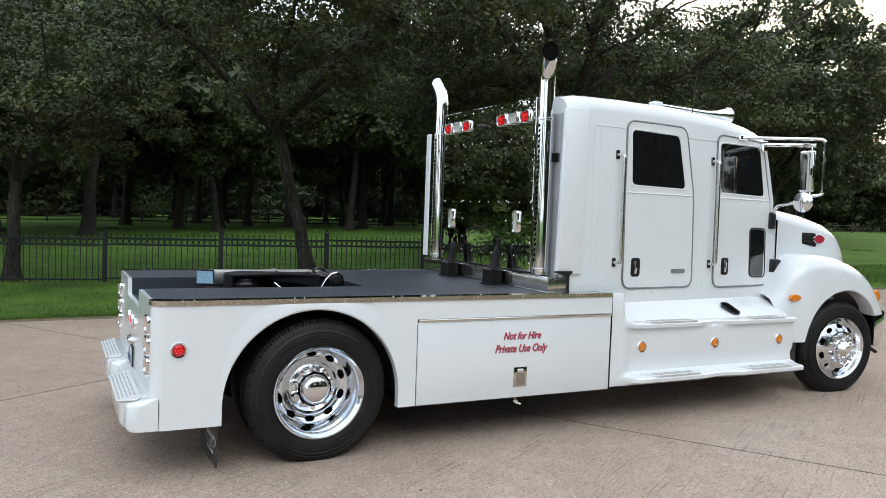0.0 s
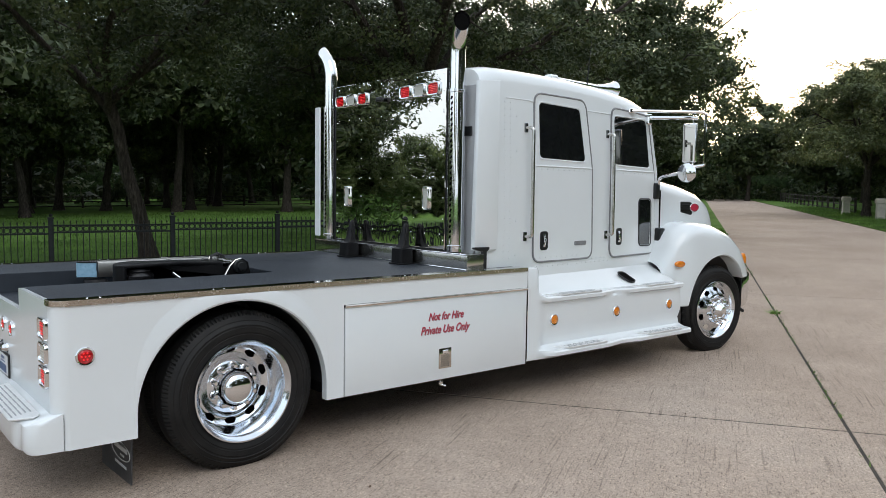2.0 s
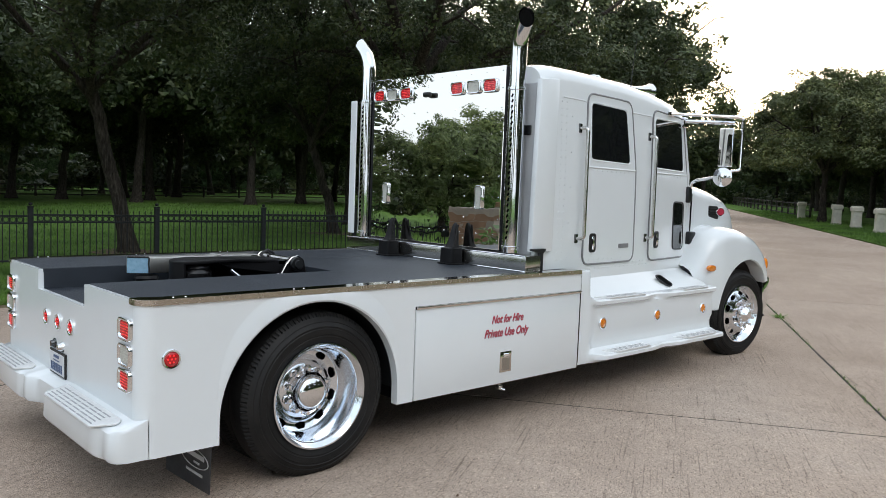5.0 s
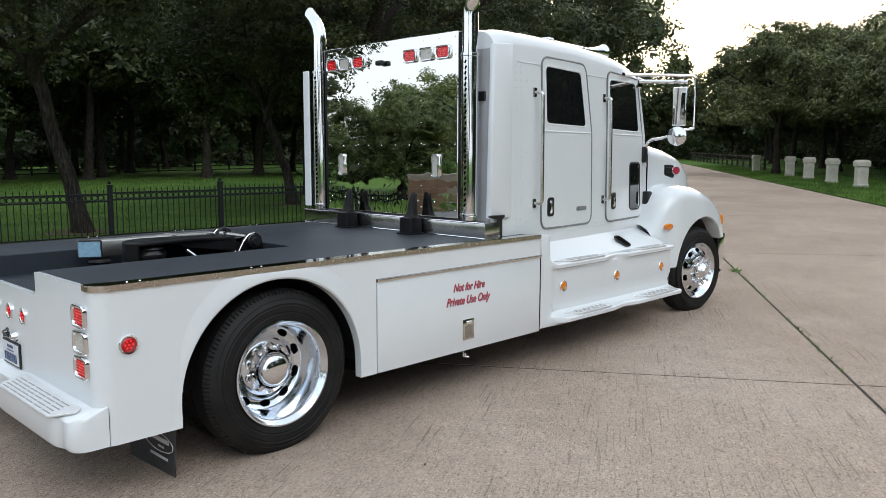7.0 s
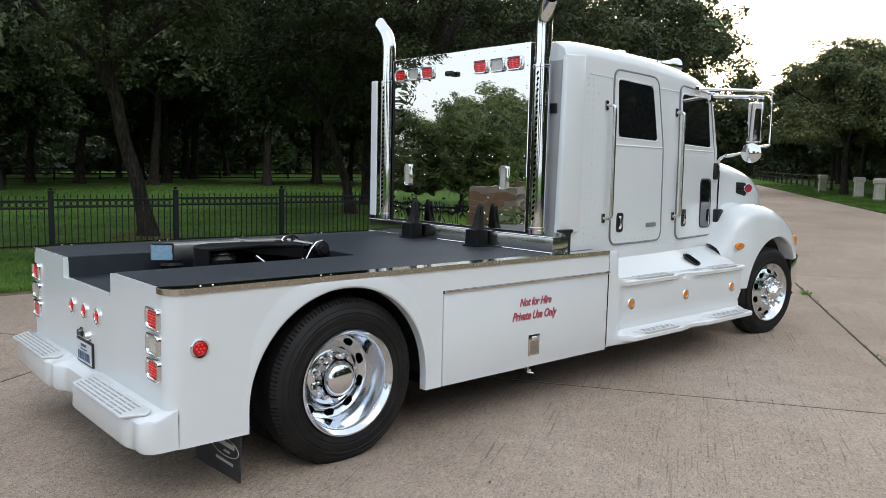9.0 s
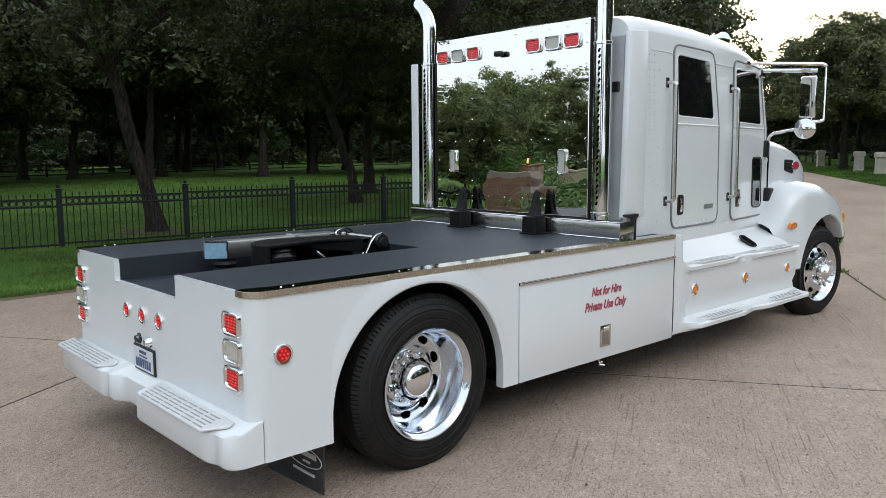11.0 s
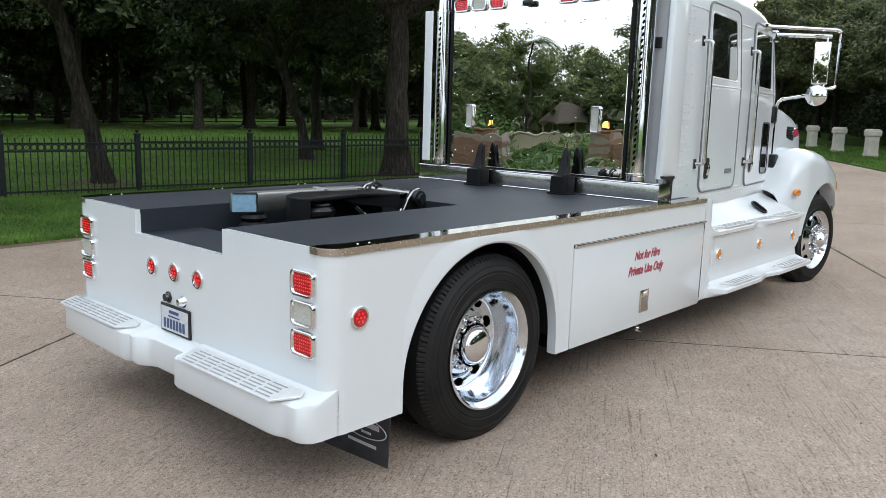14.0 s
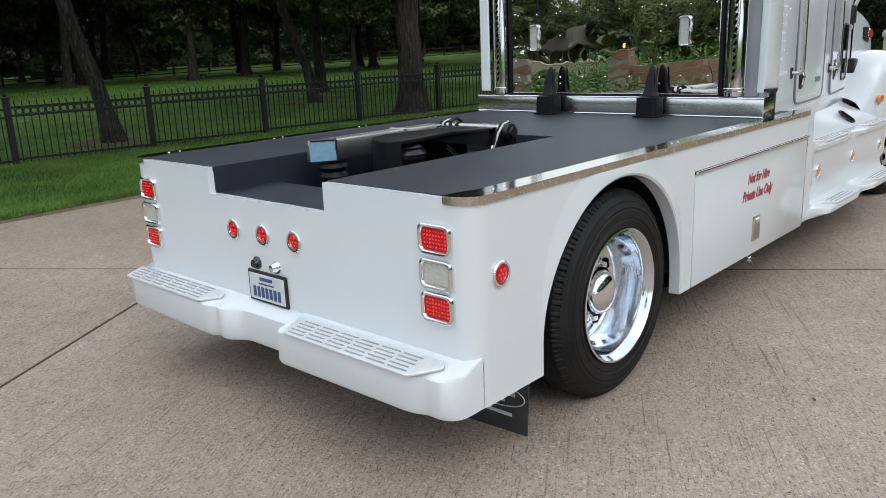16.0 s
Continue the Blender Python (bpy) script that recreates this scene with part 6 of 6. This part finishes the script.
def garden_wall():
    root = thing("brick_wall", "low curved red brick garden wall", "wall", at=(-11.6, 9, gz(-11.6)))
    pts = [(-0.6, -3.2), (0.0, -2.2), (0.2, -1.2), (0.15, -0.1)]
    for a, b in zip(pts, pts[1:]):
        brick_run(root, a, b, 1.2)
    brick_run(root, (-0.65, 4.3), (-0.9, 5.9), 0.85)
    return root


def lantern_pillar(x, y):
    root = thing("lantern_pillar", "square red brick pillar with a lit lantern", "pillar", at=(x, y, gz(x)))
    brick_run(root, (-0.3, 0), (0.3, 0), 1.5, 0.6)
    part("cap", box(-0.34, 0.34, -0.34, 0.34, 1.5, 1.56, 0.02, 1), brick_red, root)
    lamp = part("lantern", merge(box(-0.1, 0.1, -0.1, 0.1, 1.58, 1.61, 0.01, 1), prism([(-0.16, -0.16), (0.16, -0.16), (0.16, 0.16), (-0.16, 0.16)], "z", 1.88, 1.92, 0.01, 1), *[tube([(sx * 0.11, sy * 0.11, 1.61), (sx * 0.13, sy * 0.13, 1.88)], 0.012, 5) for sx in (-1, 1) for sy in (-1, 1)]), iron_black, root)
    part("glass", box(-0.05, 0.05, -0.05, 0.05, 1.62, 1.78, 0.02, 1), glow_mat, lamp, "warm lit lantern glass")
    return root


garden_wall()
pier = thing("brick_pier", "stout red brick pier at the end of the iron fence", "pier", at=(-4.25, 7.95, gz(-4.25)))
brick_run(pier, (-0.2, -0.5), (0.2, 0.5), 1.48, 0.42)
lantern_pillar(-11.5, 9.3)
lantern_pillar(-12.5, 14.6)


def shrub(x, y, rx, ry, h, seed):
    root = thing("hedge_shrub", "rounded clipped green shrub in the garden bed", "shrub", "garden shrubs", at=(x, y, gz(x)))
    rng = np.random.default_rng(seed)
    cs = [(rng.uniform(-1, 1) * rx * 0.75, rng.uniform(-1, 1) * ry * 0.75, h * rng.uniform(0.2, 0.62)) for _ in range(44)]
    leaf_mesh("foliage", cs, [h * 0.34] * 44, 60, 0.10, rng, shrub_leaf, root)
    part("stems", merge(*[tube([(0.1 * math.cos(a), 0.1 * math.sin(a), -0.05), (rx * 0.6 * math.cos(a), ry * 0.6 * math.sin(a), h * 0.5)], [0.03, 0.01], 5) for a in (0.3, 1.7, 3.1, 4.6)]), oak_bark, root)
    return root


first_shrub = shrub(-3.9, 6.35, 0.8, 0.8, 1.5, 40)
tall_shrub = shrub(-15, 11.5, 1.6, 1.7, 2.1, 41)
for k, (x, y, s, tall) in enumerate(((-4.3, 5.0, 0.95, 0), (-4.9, 3.7, 0.9, 0), (-14, 8.4, 1, 1), (-20, 12.6, 1.1, 1), (-19.5, 20.8, 1.2, 1), (-19, 22.5, 1.1, 1), (-16.5, 5.5, 1.1, 1), (-18.5, 10, 1.5, 1), (-12, 24, 1.3, 1), (-18, 20, 1.5, 1), (-16, 1.5, 1.2, 1), (-16, -3, 1.2, 1))):
    c = copy_thing(tall_shrub if tall else first_shrub, pose(x, y, gz(x), 0, 0, 40 * k))
    c.scale = (s, s, s)


def pavilion(x, y, turn):
    root = thing("garden_pavilion", "cream garden pavilion with a hipped shingle roof", "pavilion", at=(x, y, gz(x)))
    root.rotation_euler, root.scale = (0, 0, radians(turn)), (0.46, 0.46, 0.78)
    part("wall", merge(box(-3, -2.8, -3, 3, 0, 2.3), box(-3, 3, 2.8, 3, 0, 2.3), box(-3, 3, -3, -2.8, 0, 0.9)), cream_wall, root)
    p0 = part("column", bevelled(box(-0.14, 0.14, -0.14, 0.14, 0, 2.3), 0.03, 1), cream_wall, root)
    p0.matrix_basis = Matrix.Translation((2.8, -2.8, 0))
    for a, b in ((2.8, 0), (2.8, 2.7), (0.9, -2.8), (-1, -2.8)):
        share(p0, Matrix.Translation((a, b, 0)), root)
    bm = bmesh.new()
    lo = [bm.verts.new(p) for p in ((-3.7, -3.7, 2.25), (3.7, -3.7, 2.25), (3.7, 3.7, 2.25), (-3.7, 3.7, 2.25))]
    up = [bm.verts.new(p) for p in ((-3.7, -3.7, 2.4), (3.7, -3.7, 2.4), (3.7, 3.7, 2.4), (-3.7, 3.7, 2.4))]
    a, b = bm.verts.new((-0.8, 0, 4.1)), bm.verts.new((0.8, 0, 4.1))
    bm.faces.new(lo)
    for i in range(4):
        bm.faces.new((lo[i], lo[(i + 1) % 4], up[(i + 1) % 4], up[i]))
    bm.faces.new((up[0], up[1], b, a)), bm.faces.new((up[1], up[2], b)), bm.faces.new((up[2], up[3], a, b)), bm.faces.new((up[3], up[0], a))
    part("roof", bm, roof_shingle, root, smooth=0)
    return root


pavilion(-38, 28, 20)


def clipped_mound(x, y, rx, ry, h, seed):
    root = thing("clipped_hedge", "dense clipped green hedge mound in the garden", "hedge", "garden hedges", at=(x, y, gz(x)))
    rng = np.random.default_rng(seed)
    cs = []
    for _ in range(150):
        d = rng.normal(size=3)
        d /= np.linalg.norm(d)
        cs.append((d[0] * rx * 0.92, d[1] * ry * 0.92, abs(d[2]) * h * 0.9))
    leaf_mesh("foliage", cs, [0.2] * 150, 60, 0.075, rng, shrub_leaf, root)
    part("stem", tube([(0, 0, -0.05), (0.05, 0, h * 0.4), (0.1, 0.05, h * 0.75)], [0.06, 0.045, 0.02], 8), oak_bark, root)
    return root


first_mound = clipped_mound(-14.4, 14.4, 1.3, 1.1, 0.95, 61)
for x, y, turn, size in ((-15.0, 12.6, 40, 0.95), (-16.6, 14.9, 100, 1.1), (-17.0, 12.4, 10, 1.1), (-15.4, 16.4, 70, 1.0), (-15.9, 10.9, 150, 0.85)):
    c = copy_thing(first_mound, pose(x, y, gz(x), 0, 0, turn))
    c.scale = (size, size, size)

terrace = thing("terrace_wall", "low cream stucco terrace wall with a stone coping", "wall", at=(-21.4, 18.2, gz(-21.4)))
terrace.rotation_euler = (0, 0, radians(55))
part("wall", box(-3.4, 3.4, -0.12, 0.12, -0.1, 1.15, 0.02, 1), cream_wall, terrace)
part("coping", box(-3.45, 3.45, -0.17, 0.17, 1.15, 1.24, 0.02, 1), lime_stone, terrace)


def palm(x, y, h, seed):
    """A slender palm: a ringed trunk and drooping fronds of narrow leaflets."""
    root = thing("palm_tree", "slender green palm with drooping fronds", "palm tree", at=(x, y, gz(x)))
    rng = np.random.default_rng(seed)
    part("trunk", tube([(0.05 * math.sin(k), 0, h * k / 8 - 0.1 * (k == 0)) for k in range(9)], [0.10 - 0.005 * k for k in range(9)], 10), oak_bark, root)
    vs = []
    for f in range(26):
        a, rise, reach = 2 * math.pi * f / 26 + rng.normal(0, 0.1), rng.uniform(0.3, 2.2), rng.uniform(1.5, 2.3)
        for k in range(2, 22):
            t = k / 21
            px, pz = reach * t, h - 0.1 + rise * t - (0.7 + rise) * t * t
            cx, cy, sx, sy = px * math.cos(a), px * math.sin(a), -math.sin(a), math.cos(a)
            ln = 0.62 * (1 - 0.75 * abs(t - 0.4))
            for side_way in (-1, 1):
                tip = (cx + side_way * sx * ln + 0.2 * math.cos(a), cy + side_way * sy * ln + 0.2 * math.sin(a), pz - 0.28 * ln)
                vs += [(cx - 0.035 * math.cos(a), cy - 0.035 * math.sin(a), pz), (cx + 0.035 * math.cos(a), cy + 0.035 * math.sin(a), pz), tip]
    raw_mesh("fronds", np.array(vs), np.arange(len(vs)).reshape(-1, 3), garden_leaf, root)
    return root


palm(-29, 24.8, 6.2, 3)

# ---- the drive's concrete slabs ----
drive = thing("driveway", "tan brushed concrete drive with dark joints", "driveway", kind="structure")
S_LINES = [-28.9, -20.9, -12.9, -4.9, 3.1, 11.1, 19.1, 27.1, 35.1, 43.1, 51.1, 59.1, 75.1, 91.1, 107.1, 123.1, 139.1, 155.1]
N_LINES = [-26.3, -18.9, EDGE_RIGHT - 0.1, EDGE_LEFT, 2.79, 10.1, 17.4, 24.7, 32.0]
for i, (s0, s1) in enumerate(zip(S_LINES, S_LINES[1:])):
    for n0, n1 in zip(N_LINES, N_LINES[1:]):
        if s0 > 26 and not (n0 == EDGE_RIGHT - 0.1):
            continue
        if s0 > -6 and n1 <= EDGE_RIGHT:
            continue
        g = 0.013
        bm = prism([plan(s0 + g, n0 + g), plan(s1 - g, n0 + g), plan(s1 - g, n1 - g), plan(s0 + g, n1 - g)], "z", -0.16, 0)
        if not (n0 == EDGE_RIGHT - 0.1 and s0 > 10):
            cut = bmesh.ops.bisect_plane(bm, geom=bm.verts[:] + bm.edges[:] + bm.faces[:], plane_co=(0, KERB_Y - 0.02, 0), plane_no=(0, 1, 0), clear_outer=True)
            ring = [e for e in cut["geom_cut"] if isinstance(e, bmesh.types.BMEdge)]
            if ring:
                bmesh.ops.contextual_create(bm, geom=ring)
        if len(bm.faces) < 5:
            bm.free()
            continue
        bevelled(bm, 0.003, 1, 60)
        for v in bm.verts:
            v.co.z += gz(v.co.x)
        part("slab", bm, concrete_mat, drive, smooth=0)

# weeds in the joint along the drive
rng = np.random.default_rng(9)
vs, fs = [], []
for k in range(900):
    s = rng.uniform(-2, 26)
    if noise.noise((s * 0.9, 3.1, 0.0)) < -0.05:
        continue
    x, y = plan(s, EDGE_LEFT + rng.normal(0, 0.012))
    h, a = rng.uniform(0.015, 0.05), rng.uniform(0, 6.28)
    z, i = gz(x) - 0.01, len(vs)
    vs += [(x - 0.006 * math.cos(a), y - 0.006 * math.sin(a), z), (x + 0.006 * math.cos(a), y + 0.006 * math.sin(a), z), (x + rng.normal(0, 0.02), y + rng.normal(0, 0.02), z + h)]
    fs.append((i, i + 1, i + 2))
cx, cy = 9.93, 1.0
for k in range(60):
    a, h, reach = rng.uniform(0, 6.28), rng.uniform(0.02, 0.07), rng.uniform(0.03, 0.16)
    x, y, z, i = cx + rng.normal(0, 0.05), cy + rng.normal(0, 0.03), gz(cx), len(vs)
    vs += [(x - 0.008 * math.sin(a), y + 0.008 * math.cos(a), z), (x + 0.008 * math.sin(a), y - 0.008 * math.cos(a), z), (x + reach * math.cos(a), y + reach * math.sin(a), z + h)]
    fs.append((i, i + 1, i + 2))
tagged(raw_mesh("weeds", np.array(vs), np.array(fs), grass_blade), "small green weeds growing in the concrete joint", "weeds", kind="stuff")

# bare earth round the trunks on the lawn
for k, (x, y, r) in enumerate(((5.3, 14.1, 0.75), (11.95, 12.0, 1.0), (-1.3, 13.65, 0.45), (13.5, 17.7, 0.8))):
    pts = [(x + r * (1 + 0.25 * noise.noise((math.cos(a) * 1.5, math.sin(a) * 1.5, k * 3.7))) * math.cos(a), y + r * (1 + 0.25 * noise.noise((math.cos(a) * 1.5, math.sin(a) * 1.5, k * 3.7))) * math.sin(a)) for a in np.linspace(0, 2 * math.pi, 40, endpoint=False)]
    sheet("bare_earth", pts, 0.058, mulch, "bare brown earth at the foot of an oak", "earth", 0.05)
sheet("planting_bed", [(-3.0, 7.62), (-2.9, 5.6), (-3.6, 3.6), (-4.6, 2.6), (-6.2, 3.0), (-5.6, 5.4), (-5.2, 7.62)], 0.02, mulch, "bare soil bed under the clipped shrubs", "earth", 0.05)

# dry leaf scraps blown over the concrete
rng = np.random.default_rng(21)
vs, fs = [], []
for k in range(90):
    x, y = rng.uniform(-3, 13), rng.uniform(-4.5, 6.5)
    a, ln, i = rng.uniform(0, 6.28), rng.uniform(0.008, 0.022), len(vs)
    u, w = Vector((math.cos(a), math.sin(a), 0)) * ln, Vector((-math.sin(a), math.cos(a), 0)) * ln * 0.45
    p = Vector((x, y, gz(x) + 0.003))
    vs += [(p - u)[:], (p + w + Vector((0, 0, 0.003)))[:], (p + u + Vector((0, 0, 0.006)))[:], (p - w + Vector((0, 0, 0.003)))[:]]
    fs.append((i, i + 1, i + 2, i + 3))
tagged(raw_mesh("leaf_litter", np.array(vs), np.array(fs), mulch), "dry brown leaf scraps scattered on the concrete", "leaf litter", kind="stuff")
